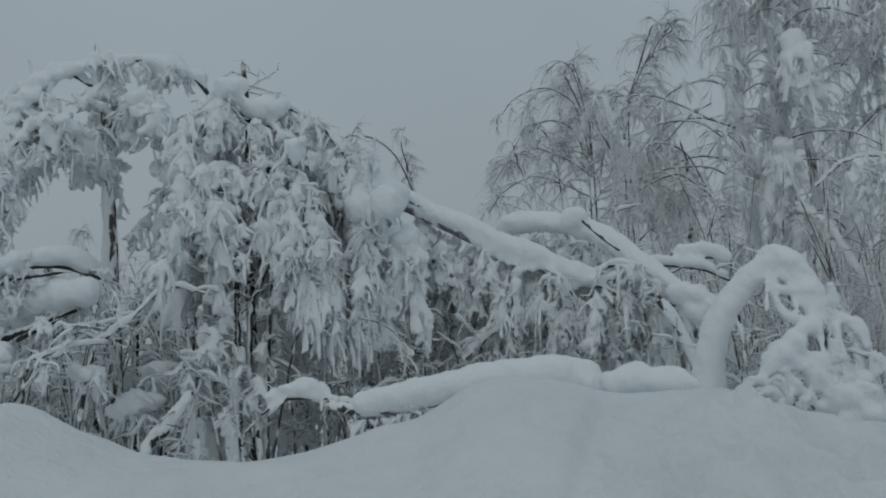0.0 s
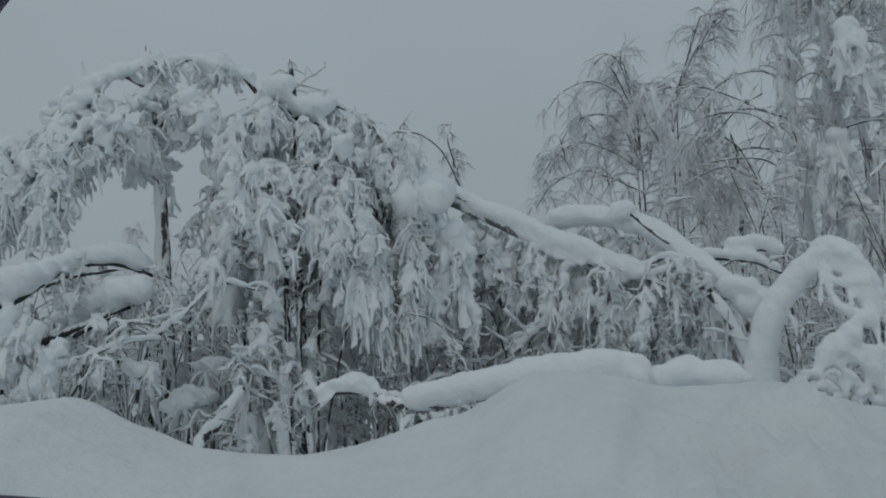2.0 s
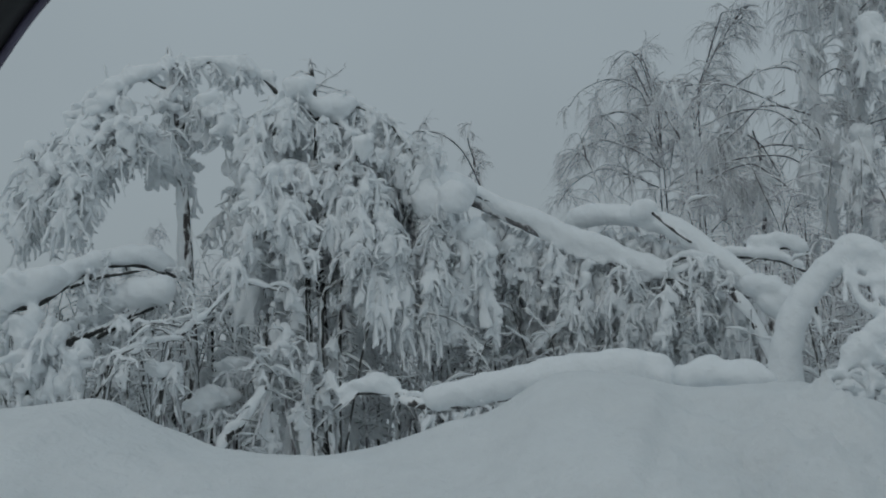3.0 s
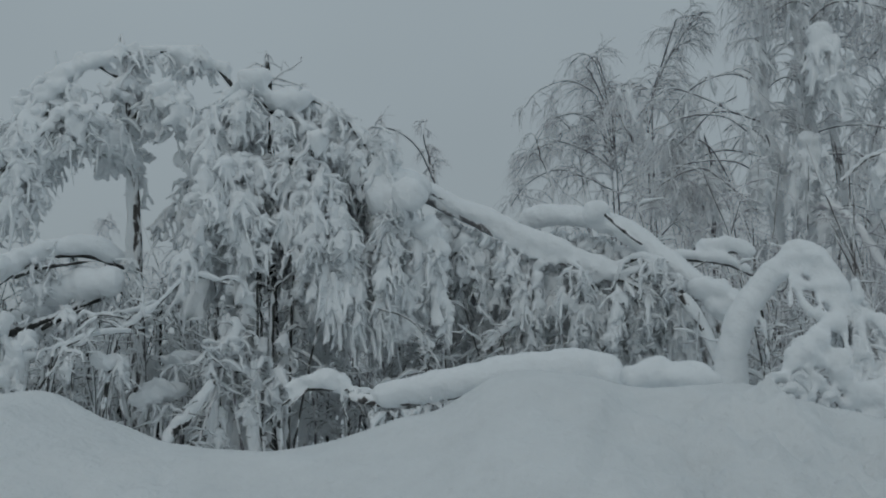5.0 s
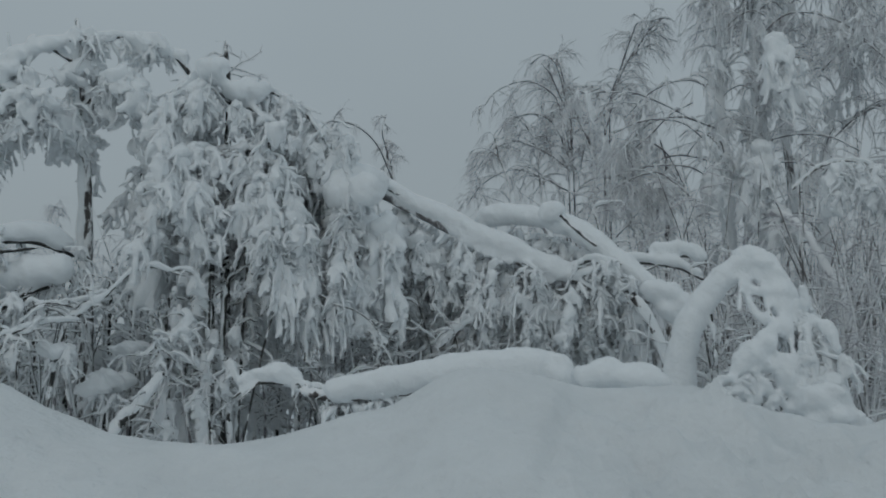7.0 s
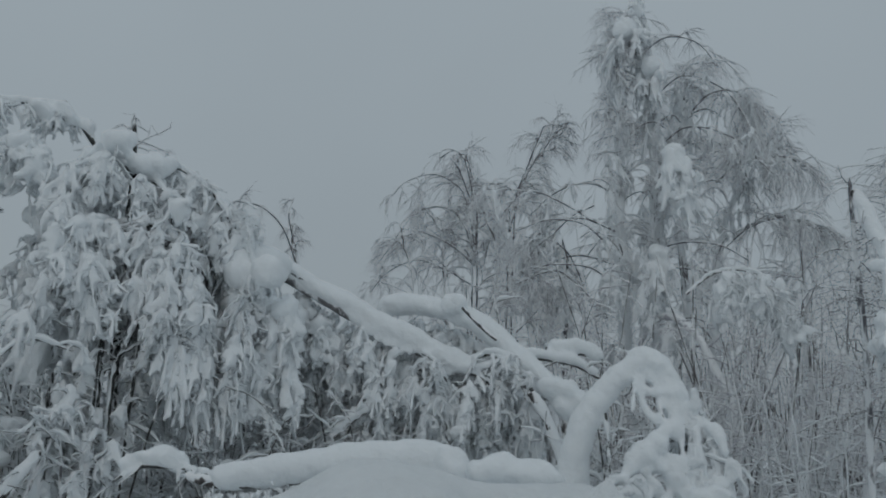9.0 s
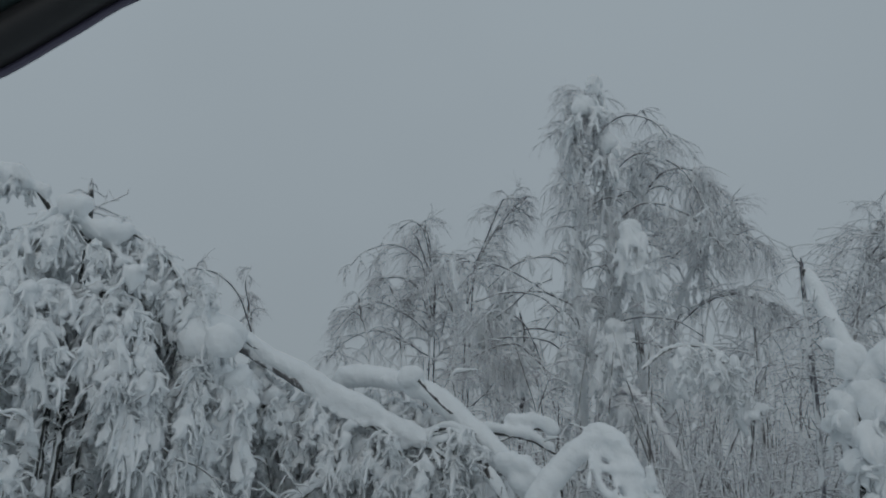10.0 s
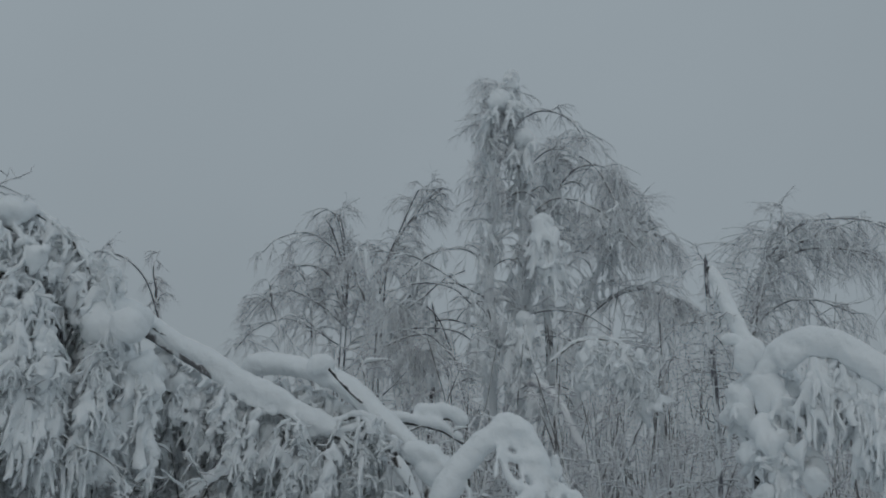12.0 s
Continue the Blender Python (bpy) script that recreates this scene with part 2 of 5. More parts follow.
def fingers(rng, twigs, snow, start, way, length, radius, droop=0.35, steps=9, wander=0.3, sides=5, bare=0.15):
    """Bowed twigs, each in a lumpy sleeve of snow; the twig shows under it."""
    n = len(start)
    p = grow(rng, start, way, length, steps, droop * 7 / (steps - 1), wander)
    r = np.asarray(radius).reshape(-1, 1) * taper(n, steps) * (1 + 0.6 * wave(rng, n, steps, 7))
    keep = rng.uniform(0, 1, n) > bare
    snow.add(*tubes(p[keep] + np.array([0, 0, 0.35]) * r[keep][..., None], r[keep], sides, 0.25, rng, 0.9))
    q = p - np.array([0, 0, 0.6]) * r[..., None]
    show = rng.uniform(0, 1, n) < 0.6
    twigs.add(*tubes(q[show], (0.45 + 0.55 * np.linspace(1, 0, steps)) * np.full((show.sum(), 1), 0.011), 3))
    return p


def nubs(rng, snow, paths, n, lo=0.06, hi=0.22, r=0.014):
    """Short rimed side twigs that fray the outline."""
    s, t, x, _ = pick(rng, paths, n, 0.1, 1.0)
    p = grow(rng, s, around(rng, n, -0.8, 0.6) + 0.4 * t, rng.uniform(lo, hi, n), 3, 0.1, 0.25)
    snow.add(*tubes(p, np.array([0.9, 1.0, 0.5]) * rng.uniform(0.6, 1.3, (n, 1)) * r, 3))


CLUMPS, FINE_CLUMPS, BLOBS, DRAPES = [], [], [], []


def largest(me):
    """Leaves only the largest connected piece of a mesh."""
    b = bmesh.new()
    b.from_mesh(me)
    left, best = set(b.verts), set()
    while left:
        seed = left.pop()
        island, edge = {seed}, [seed]
        while edge:
            for e in edge.pop().link_edges:
                for v in e.verts:
                    if v in left:
                        left.discard(v)
                        island.add(v)
                        edge.append(v)
        if len(island) > len(best):
            best = island
    bmesh.ops.delete(b, geom=[v for v in b.verts if v not in best], context="VERTS")
    b.to_mesh(me)
    b.free()
    return me


def clump_shapes():
    """Paws of snow: a cap with fingers that hang from it. The fine ones are ragged tassels, the blobs stubby and round, the drapes like small tents."""
    rng = np.random.default_rng(7)
    #       shapes  cap size       fingers  slope          length        radius          side bits  their radius    voxel  droop
    for store, count, cap, most, slope, long, thick, bits, bit, voxel, droop in (
            (CLUMPS, 18, (0.060, 0.095), (5, 9), (-4.0, -0.4), (0.18, 0.50), (0.030, 0.050), (12, 18), (0.024, 0.038), 0.032, 0.10),
            (FINE_CLUMPS, 12, (0.045, 0.065), (5, 9), (-3.6, -0.5), (0.20, 0.58), (0.022, 0.036), (9, 15), (0.018, 0.027), 0.027, 0.10),
            (BLOBS, 12, (0.090, 0.145), (2, 5), (-1.4, 0.1), (0.15, 0.38), (0.048, 0.075), (4, 8), (0.028, 0.045), 0.034, 0.10),
            (DRAPES, 12, (0.050, 0.080), (8, 13), (-1.5, -0.15), (0.42, 0.80), (0.032, 0.050), (10, 18), (0.024, 0.036), 0.032, 0.24)):
        for k in range(count):
            g = Geo()
            pillows(rng, g, [(0, 0, 0)], [rng.uniform(*cap)], 0.85, 0.2)
            n = int(rng.integers(*most))
            p = grow(rng, np.zeros((n, 3)), around(rng, n, *slope), rng.uniform(*long, n), 12, droop, 0.16 if store is DRAPES else 0.24)
            r = rng.uniform(*thick, (n, 1)) * (1 + 0.55 * wave(rng, n, 12, 7)) * (1 - 0.28 * np.linspace(0, 1, 12))
            r = np.maximum(r, voxel * 0.85)
            r[:, [0, -1]] = 0.003
            g.add(*tubes(p, r, 7, 0.1, rng))
            m = int(rng.integers(*bits))
            s, t, x, _ = pick(rng, p, m, 0.2, 0.95)
            q = grow(rng, s, around(rng, m, -1.4, 0.3), rng.uniform(0.06, 0.2, m), 5, 0.15, 0.25)
            g.add(*tubes(q, np.array([0.5, 1, 1.1, 1, 0.4]) * rng.uniform(*bit, (m, 1)), 6))
            ob = g.melt("snow_clump", SNOW, None, voxel, rough=0.005, pitch=34.0, keep=0.3)
            store.append(largest(ob.data))
            bpy.data.objects.remove(ob)


def hang_clumps(rng, tree, places, lo=0.7, hi=1.3, tall=1.0, fine=0.0, off=(), slim=1.0, blob=0.0, drape=0.0):
    """Snow paws as parts of a tree, each turned and sized at random; none within the spheres of off."""
    for c in places:
        if any((Vector(c) - Vector(o)).length < r for o, r in off):
            continue
        u = rng.uniform()
        shapes = FINE_CLUMPS if u < fine else BLOBS if u > 1 - blob else DRAPES if u > 1 - blob - drape else CLUMPS
        ob = new("snow_clump", shapes[int(rng.integers(0, len(shapes)))])
        ob.parent = tree
        s = rng.uniform(lo, hi)
        ob.matrix_basis = (Matrix.Translation(Vector(c) - tree.location) @ Matrix.Rotation(rng.uniform(0, 6.28), 4, "Z")
                           @ Matrix.Rotation(rng.normal(0, 0.18), 4, "X") @ Matrix.Diagonal((s * slim, s * slim, s * tall * rng.uniform(0.85, 1.2), 1)))


def heavy_crown(rng, tree, limbs, n1, len1, n2, len2, twigs, snow, clumps=0, r1=0.036, r2=0.024, up=(-0.2, 0.5), droop1=0.22, droop2=0.35, lo=0.15, size=(0.7, 1.3), tall=1.0, fine=0.3, off=(), below=0.0, slim=1.0, blob=0.0, drape=0.0):
    """Side branches on limbs and hanging twigs on those, all laden with snow."""
    s, t, x, _ = pick(rng, limbs - np.array([0, 0, below]), n1, lo, 1.0)
    for o, r in off:
        far = np.linalg.norm(s - np.array(o), axis=1) > r * 0.8
        s, t = s[far], t[far]
    n1 = len(s)
    w = around(rng, n1, *up) + 0.5 * t
    b = fingers(rng, twigs, snow, s, w, rng.uniform(0.45, 1.2, n1) * len1, rng.uniform(0.6, 1.25, n1) * r1, droop1)
    s, t, x, _ = pick(rng, b, n2, 0.15, 1.0)
    w = around(rng, n2, -0.9, 0.1) * 0.8 + 0.6 * t
    c = fingers(rng, twigs, snow, s, w, rng.uniform(0.3, 1.3, n2) * len2, rng.uniform(0.5, 1.35, n2) * r2, droop2)
    nubs(rng, snow, c, n2 * 3, 0.05, 0.16, 0.018)
    nubs(rng, snow, b, n1 * 3, 0.05, 0.16, 0.02)
    if clumps:
        s, t, x, _ = pick(rng, b, clumps, 0.25, 1.0)
        hang_clumps(rng, tree, s, *size, tall, fine, off, slim, blob, drape)
    return b, c


def tassels(rng, tree, twigs, snow, tops, length, per=6, size=(0.55, 1.15), slim=0.9, fine=0.25, blob=0.25, out=0.5):
    """Twigs that hang from the places tops, each strung with snow paws that grow smaller downwards."""
    n = len(tops)
    p = grow(rng, np.asarray(tops, float), around(rng, n, -1.5, 0.2) * out + np.array([0, 0, -0.5]), rng.uniform(0.6, 1.15, n) * length, 10, 0.28, 0.10)
    twigs.add(*tubes(p, np.linspace(0.012, 0.005, 10) * np.ones((n, 1)), 4))
    r = 0.026 * taper(n, 10) * (1 + 0.5 * wave(rng, n, 10, 6))
    snow.add(*tubes(p + np.array([0, -0.006, 0.008]), np.maximum(r, 0.004), 6, 0.2, rng))
    for q in p:
        k = int(rng.integers(max(2, per - 2), per + 2))
        x = (np.arange(k) + rng.uniform(0.1, 0.9, k)) / k * 9
        i = np.minimum(x.astype(int), 8)
        c = q[i] + (q[i + 1] - q[i]) * (x - i)[:, None] + rng.normal(0, 0.035, (k, 3))
        for c0, x0 in zip(c, x):
            f = 1.15 - 0.05 * x0
            hang_clumps(rng, tree, [c0], size[0] * f, size[1] * f, 1.1, fine, slim=slim, blob=blob, drape=0.08)
    nubs(rng, snow, p, n * 6, 0.05, 0.16, 0.014)
    return p


def finish(tree, twigs, snow, bark=None):
    twigs.build("twig_mass", bark or TWIG, tree, kind="stuff")
    snow.build("hanging_snow", SNOW, tree, kind="stuff")


clump_shapes()


# ---- ground: road, ploughed bank, hollow and forest floor in one sheet ----
CREST = [(-9, 1.25), (-6, 1.40), (-3.8, 1.42), (-3.12, 1.48), (-2.74, 1.27), (-2.49, 1.18), (-2.32, 1.08), (-1.87, 1.01), (-1.45, 0.98), (-1.04, 1.04),
         (-0.71, 1.13), (-0.47, 1.22), (-0.26, 1.23), (-0.01, 1.37), (0.2, 1.50), (0.4, 1.53), (0.93, 1.46), (1.09, 1.40),
         (1.37, 1.35), (1.81, 1.42), (2.05, 1.40), (2.21, 1.30), (2.6, 1.2), (2.9, 1.12), (3.24, 1.07), (3.46, 1.13), (3.68, 1.19), (3.99, 1.21), (5, 1.30), (7, 1.25), (12, 1.2)]
CX, CZ = np.array(CREST).T


def hills(x, y):
    return (0.5 * np.sin(0.9 * x + 1.3 * y + 1) + 0.35 * np.sin(1.9 * x - 1.1 * y + 2) + 0.25 * np.sin(2.7 * x + 2.3 * y) + 0.2 * np.sin(4.1 * x - 3.3 * y + 4))


# small dents in the bank: x, y, radius
PITS = [(-2.35, 5.6, 0.10), (-2.2, 5.55, 0.08), (-2.45, 6.2, 0.07), (-1.9, 5.9, 0.07), (0.55, 6.0, 0.08), (1.75, 6.1, 0.09), (1.95, 5.9, 0.07), (2.3, 6.0, 0.08), (1.5, 5.6, 0.08), (2.1, 6.4, 0.06)]


def swell(x, y, seed, pitch):
    """Uneven relief about 1 high: waves of one pitch in many directions."""
    r = np.random.default_rng(seed)
    out = 0.0
    for _ in range(9):
        a, k, p = r.uniform(0, 6.28), pitch * r.uniform(0.6, 1.5), r.uniform(0, 6.28)
        out = out + np.sin(k * (np.cos(a) * x + np.sin(a) * y) + p)
    return out / 3.0


def ground_z(x, y):
    x, y = np.asarray(x, float), np.asarray(y, float)
    crest = sum(np.interp(x + d, CX, CZ) for d in (-0.08, 0, 0.08)) / 3
    front = np.clip((y - 2.2) / (7.0 - 2.2), 0, 1)
    face = crest * (0.30 * front + 0.70 * front ** 2 * (3 - 2 * front))
    back = np.clip((y - 7.0) / 2.6, 0, 1)
    drop = crest * (1 - back ** 2 * (3 - 2 * back))
    z = np.where(y < 7.0, face, drop)
    ridge = x - (1.1 - (7.0 - y) * 0.26)
    rough = np.clip(ridge / 0.6 + 0.4, 0.25, 1.5)
    near = np.where(y < 7.0, np.clip((7.0 - y) / 0.7, 0, 1), np.clip((y - 7.0) / 4.0, 0, 1)) * np.clip((y - 2.5) / 2, 0.05, 1)
    drift = 0.055 * swell(x, y, 1, 2.2) - 0.09 * np.clip(ridge / 0.07 + 0.5, 0, 1)
    clods = rough * (0.075 * swell(x, y, 2, 6.0) + 0.060 * np.abs(swell(x, y, 3, 12.0)) + 0.020 * swell(x, y, 4, 26.0) - 0.035)
    lumps = drift * near + clods * (0.15 + 0.85 * near) * np.clip((y - 2.5) / 2, 0.05, 1)
    for px, py, pr in PITS:
        lumps = lumps - 0.045 * np.exp(-(((x - px) / pr) ** 2 + ((y - py) / (pr * 1.6)) ** 2))
    far = np.clip((y - 9) / 4, 0, 1)
    return z + lumps + far * (0.10 * hills(x * 0.5, y * 0.5) - 0.05)


def spread(centre_lo, centre_hi, step, reach, rate=1.25):
    core = np.arange(centre_lo, centre_hi + step, step)
    out, d = [], step
    x = core[-1]
    while x < reach:
        d *= rate
        x += d
        out.append(x)
    low, d, x = [], step, core[0]
    while x > -reach:
        d *= rate
        x -= d
        low.append(x)
    return np.concatenate([low[::-1], core, out])


gx, gy = spread(-5, 6, 0.045, 900), spread(3.4, 8, 0.05, 900)
GX, GY = np.meshgrid(gx, gy)
gv = np.stack([GX, GY, ground_z(GX, GY)], -1)
gi = np.arange(GX.size).reshape(GX.shape)
geo = Geo()
geo.add(gv, np.stack([gi[:-1, :-1], gi[:-1, 1:], gi[1:, 1:], gi[1:, :-1]], -1))
ground = tagged(geo.build("ground", BANK_SNOW), "snow-covered ground with a tall ploughed roadside bank", "snow", kind="structure")


def foot(p, d=0.15):
    return (p[0], p[1], float(ground_z(p[0], p[1])) - d)


def plastered(cap, rng, p, r0, r1, side=(-0.5, -0.5), part=0.85):
    """Snow driven on to one side of an upright stem."""
    n = len(p)
    r = np.linspace(r0, r1, n) * part * (1 + 0.35 * wave(rng, 1, n, max(4, n // 3))[0])
    r[[0, -1]] = 0.002
    cap.add(*tubes((p + np.array([side[0], side[1], 0]) * r0)[None], r[None], 8, 0.12, rng))


def bough(tree, snow, rng, pts, r0, r1, deep, bark, name="limb", n=36, lump=0.22, shed=0.15, sides=8, cut=0):
    """A limb with its snow; returns its path."""
    g = Geo()
    p = spline(pts, n)
    wood(g, p, r0, r1, sides, rng)
    g.build(name, bark, tree)
    if deep:
        load(snow, p[cut:], (r0 + r1) * 0.5, deep, rng, lump, 12, shed)
    return p


# ---- the laden birch whose arched top hangs down beside its trunk ----
def arched_birch():
    rng = np.random.default_rng(11)
    base = foot((-4.52, 13.25, 0.53))
    tree = thing("snow_laden_birch", base, "bent birch with an arching crown buried under hanging snow", "tree")
    cap, snow, twigs = Geo(), Geo(), Geo()
    stem = bough(tree, cap, rng, [base, (-4.57, 13.23, 1.77), (-4.61, 13.22, 3.04), (-4.65, 13.21, 4.25), (-4.75, 13.27, 5.17), (-4.86, 13.24, 6.41)], 0.120, 0.05, 0, MOTTLED, "trunk", 44)
    plastered(cap, rng, stem[8:18], 0.05, 0.06, (-0.9, -0.2))
    plastered(cap, rng, stem[16:], 0.095, 0.045, (-0.38, -0.3), 0.9)
    L = []
    for pts, r, deep in (([(-3.19, 13.43, 5.52), (-3.55, 13.44, 5.96), (-3.97, 13.42, 6.19), (-4.83, 13.25, 6.1), (-5.47, 13.0, 5.89), (-5.86, 12.71, 5.19), (-6.02, 12.42, 4.15)], 0.045, 0.075),
                         ([(-4.66, 13.2, 4.33), (-4.86, 12.81, 4.86), (-5.23, 12.45, 5.02), (-5.54, 12.2, 4.7), (-5.74, 12.0, 4.06)], 0.035, 0.06),
                         ([(-4.72, 13.18, 5.06), (-4.36, 13.09, 5.44), (-4.01, 13.0, 5.52), (-3.9, 13.03, 5.11)], 0.03, 0.08),
                         ([(-4.84, 13.24, 5.75), (-5.34, 13.27, 5.99), (-5.97, 13.21, 5.71), (-6.47, 13.09, 4.95), (-6.89, 12.98, 4.21)], 0.04, 0.06)):
        L.append(bough(tree, cap, rng, pts, r, 0.014, deep, BARK_DARK))
    L = np.array(L)
    gap = [((-4.97, 12.87, 5.28), 0.33), ((-5.14, 13.35, 5.41), 0.33), ((-3.77, 13.28, 5.46), 0.3)]
    heavy_crown(rng, tree, L[[0, 3]][:, 22:], 90, 0.8, 220, 0.7, twigs, snow, 100, up=(-0.8, 0.1), fine=0.15, blob=0.3, drape=0.25, size=(0.7, 1.2), off=gap)
    tops = np.concatenate([L[0][rng.integers(24, 35, 9)], L[3][rng.integers(14, 35, 9)], L[1][rng.integers(20, 35, 5)]]) + rng.normal(0, 0.12, (23, 3))
    tassels(rng, tree, twigs, snow, tops, 0.95, 4, (0.4, 0.9), 0.85, 0.35, 0.2, 0.6)
    heavy_crown(rng, tree, L[[0]][:, 8:18], 20, 0.35, 50, 0.3, twigs, snow, 10, size=(0.4, 0.8), up=(-0.9, 0.0))
    heavy_crown(rng, tree, L[[1]], 40, 0.6, 90, 0.55, twigs, snow, 50, fine=0.2, blob=0.4, size=(0.6, 1.1), off=gap)
    heavy_crown(rng, tree, L[[2]], 34, 0.4, 60, 0.4, twigs, snow, 45, size=(0.7, 1.3), blob=0.5, off=gap)
    heavy_crown(rng, tree, stem[None, 26:40], 30, 0.45, 50, 0.35, twigs, snow, 38, size=(0.7, 1.2), blob=0.5, off=gap)
    for q in L[[0, 1, 3]]:
        q = q[rng.integers(4, 34, 34)]
        pillows(rng, cap, q + rng.normal(0, 0.05, (34, 3)) + (0, -0.02, 0.05), rng.uniform(0.04, 0.11, 34), 0.85, 0.25)
    web = grow(rng, L[0][rng.integers(12, 34, 16)], around(rng, 16, -2.0, 0.4), rng.uniform(0.4, 1.1, 16), 12, 0.12, 0.16)
    twigs.add(*tubes(web, np.linspace(0.022, 0.010, 12) * np.ones((16, 1)), 5))
    snow.add(*tubes(web + np.array([0, -0.01, 0.02]), 0.03 * taper(16, 12) * (1 + 0.5 * wave(rng, 16, 12, 7)), 6, 0.2, rng))
    pillows(rng, cap, [(-4.87, 13.13, 6.03), (-3.98, 13.32, 6.07), (-3.79, 13.37, 6.13), (-5.43, 12.9, 5.76), (-5.08, 13.04, 5.99), (-3.64, 13.42, 5.99), (-4.62, 13.11, 4.47), (-5.27, 12.86, 5.84), (-5.19, 13.0, 5.94), (-4.98, 13.09, 6.03), (-5.59, 12.73, 5.51), (-5.69, 12.68, 5.34)],
            [0.10, 0.15, 0.14, 0.13, 0.11, 0.12, 0.10, 0.10, 0.11, 0.10, 0.13, 0.12], 0.8, 0.25)
    cap.melt("snow_cap", SNOW, tree, 0.04, "rounded snow on the arched limbs")
    finish(tree, twigs, snow)


def pole_birch():
    rng = np.random.default_rng(12)
    base = foot((-2.66, 13.24, 0.48))
    tree = thing("snow_laden_birch", base, "dark-stemmed birch under a dense cloak of drooping snow", "tree")
    cap, snow, twigs = Geo(), Geo(), Geo()
    stem = bough(tree, cap, rng, [base, (-2.67, 13.23, 1.71), (-2.7, 13.23, 2.97), (-2.7, 13.23, 4.42), (-2.69, 13.23, 5.24), (-2.76, 13.22, 6.09)], 0.085, 0.032, 0, BARK_DARK, "trunk", 44)
    L = []
    for pts in ([(-2.7, 13.23, 5.11), (-2.28, 13.2, 5.38), (-1.72, 13.19, 5.1), (-1.24, 13.14, 4.62), (-0.98, 13.06, 4.0)],
                [(-2.7, 13.23, 5.2), (-3.02, 13.06, 5.41), (-3.27, 12.79, 5.11), (-3.43, 12.64, 4.4)],
                [(-2.7, 13.23, 4.42), (-2.97, 12.66, 4.39), (-3.19, 12.29, 4.02), (-3.31, 12.16, 3.33)],
                [(-2.7, 13.23, 4.5), (-2.27, 12.8, 4.39), (-1.9, 12.66, 4.04), (-1.67, 12.59, 3.33)],
                [(-2.71, 13.23, 4.17), (-2.83, 12.69, 4.16), (-2.93, 12.46, 3.89), (-2.98, 12.35, 3.49)],
                [(-2.71, 13.23, 3.93), (-2.31, 12.79, 4.0), (-2.08, 12.53, 3.67), (-1.99, 12.44, 3.24)],
                [(-2.7, 13.23, 4.99), (-2.33, 12.99, 5.04), (-2.06, 12.74, 4.61), (-2.01, 12.64, 3.96)],
                [(-1.73, 13.29, 5.17), (-1.48, 13.12, 4.83), (-1.16, 13.05, 4.32), (-1.06, 13.06, 3.84)],
                [(-2.71, 13.23, 4.17), (-2.32, 13.81, 4.52), (-1.69, 14.1, 4.3), (-1.29, 14.14, 3.52)],
                [(-2.71, 13.23, 4.17), (-3.28, 13.61, 4.43), (-3.96, 13.64, 4.3), (-4.11, 13.59, 3.71)]):
        L.append(bough(tree, cap, rng, pts, 0.035, 0.012, 0.08, BARK_DARK, n=30))
    L = np.array(L)
    clear = [((-2.87, 12.88, 5.56), 0.30), ((-2.42, 12.98, 5.42), 0.28), ((-2.76, 13.21, 5.99), 0.32), ((-2.62, 12.64, 4.7), 0.22),
             ((-2.57, 12.64, 3.29), 0.28), ((-2.58, 12.64, 2.91), 0.45), ((-2.6, 12.63, 2.46), 0.5), ((-2.61, 12.63, 2.01), 0.5)]
    heavy_crown(rng, tree, L, 240, 0.65, 340, 0.5, twigs, snow, 580, size=(0.5, 1.0), tall=1.05, slim=1.0, fine=0.25, blob=0.15, drape=0.28, off=clear)
    # laden twigs on the far side, seen through the gaps
    s0, _, _, _ = pick(rng, L, 130, 0.25, 1.0)
    hang_clumps(rng, tree, s0 + np.stack([rng.normal(0, 0.2, 130), rng.uniform(0.35, 1.0, 130), rng.uniform(-0.7, 0.0, 130)], -1), 0.8, 1.3, 1.1, 0.1, clear, blob=0.1, drape=0.5)
    M = np.array([spline(q, 24) for q in ([(-1.86, 12.87, 3.92), (-1.59, 12.7, 3.49), (-1.47, 12.61, 2.94), (-1.46, 12.62, 2.38)],
                                          [(-1.17, 13.05, 4.08), (-1.03, 12.86, 3.57), (-1.05, 12.76, 3.02), (-1.11, 12.75, 2.41)],
                                          [(-2.14, 12.72, 3.82), (-1.9, 12.56, 3.33), (-1.82, 12.47, 2.86), (-1.84, 12.47, 2.42)])])
    heavy_crown(rng, tree, M, 70, 0.4, 150, 0.45, twigs, snow, 80, r1=0.03, r2=0.02, up=(-1.6, 0.0), size=(0.6, 1.0), tall=1.3, fine=0.4, slim=0.9, drape=0.3)
    pillows(rng, cap, [(-2.87, 12.88, 5.52), (-2.83, 12.89, 5.58), (-2.46, 12.97, 5.32), (-2.26, 13.0, 5.29), (-2.62, 13.04, 5.27), (-3.95, 13.33, 4.57), (-3.77, 13.28, 4.39), (-3.11, 12.93, 5.26), (-1.88, 13.17, 5.15)],
            [0.22, 0.21, 0.20, 0.19, 0.13, 0.17, 0.16, 0.14, 0.12])
    cap.melt("snow_cap", SNOW, tree, 0.04, "round snow pillows near the top")
    s2 = grow(rng, stem[[-7, -6, -6, -5, -4, -3]], np.array([(1, 0, 0.3), (1, -0.2, 0.5), (0.8, 0.3, 0.2), (1, 0, 0.1), (-0.6, 0.1, 0.6), (0.3, 0.1, 1.0)]), np.array([0.75, 0.6, 0.5, 0.6, 0.25, 0.2]), 8, 0.03, 0.2)
    twigs.add(*tubes(s2, np.linspace(0.014, 0.006, 8) * np.ones((6, 1)), 5))
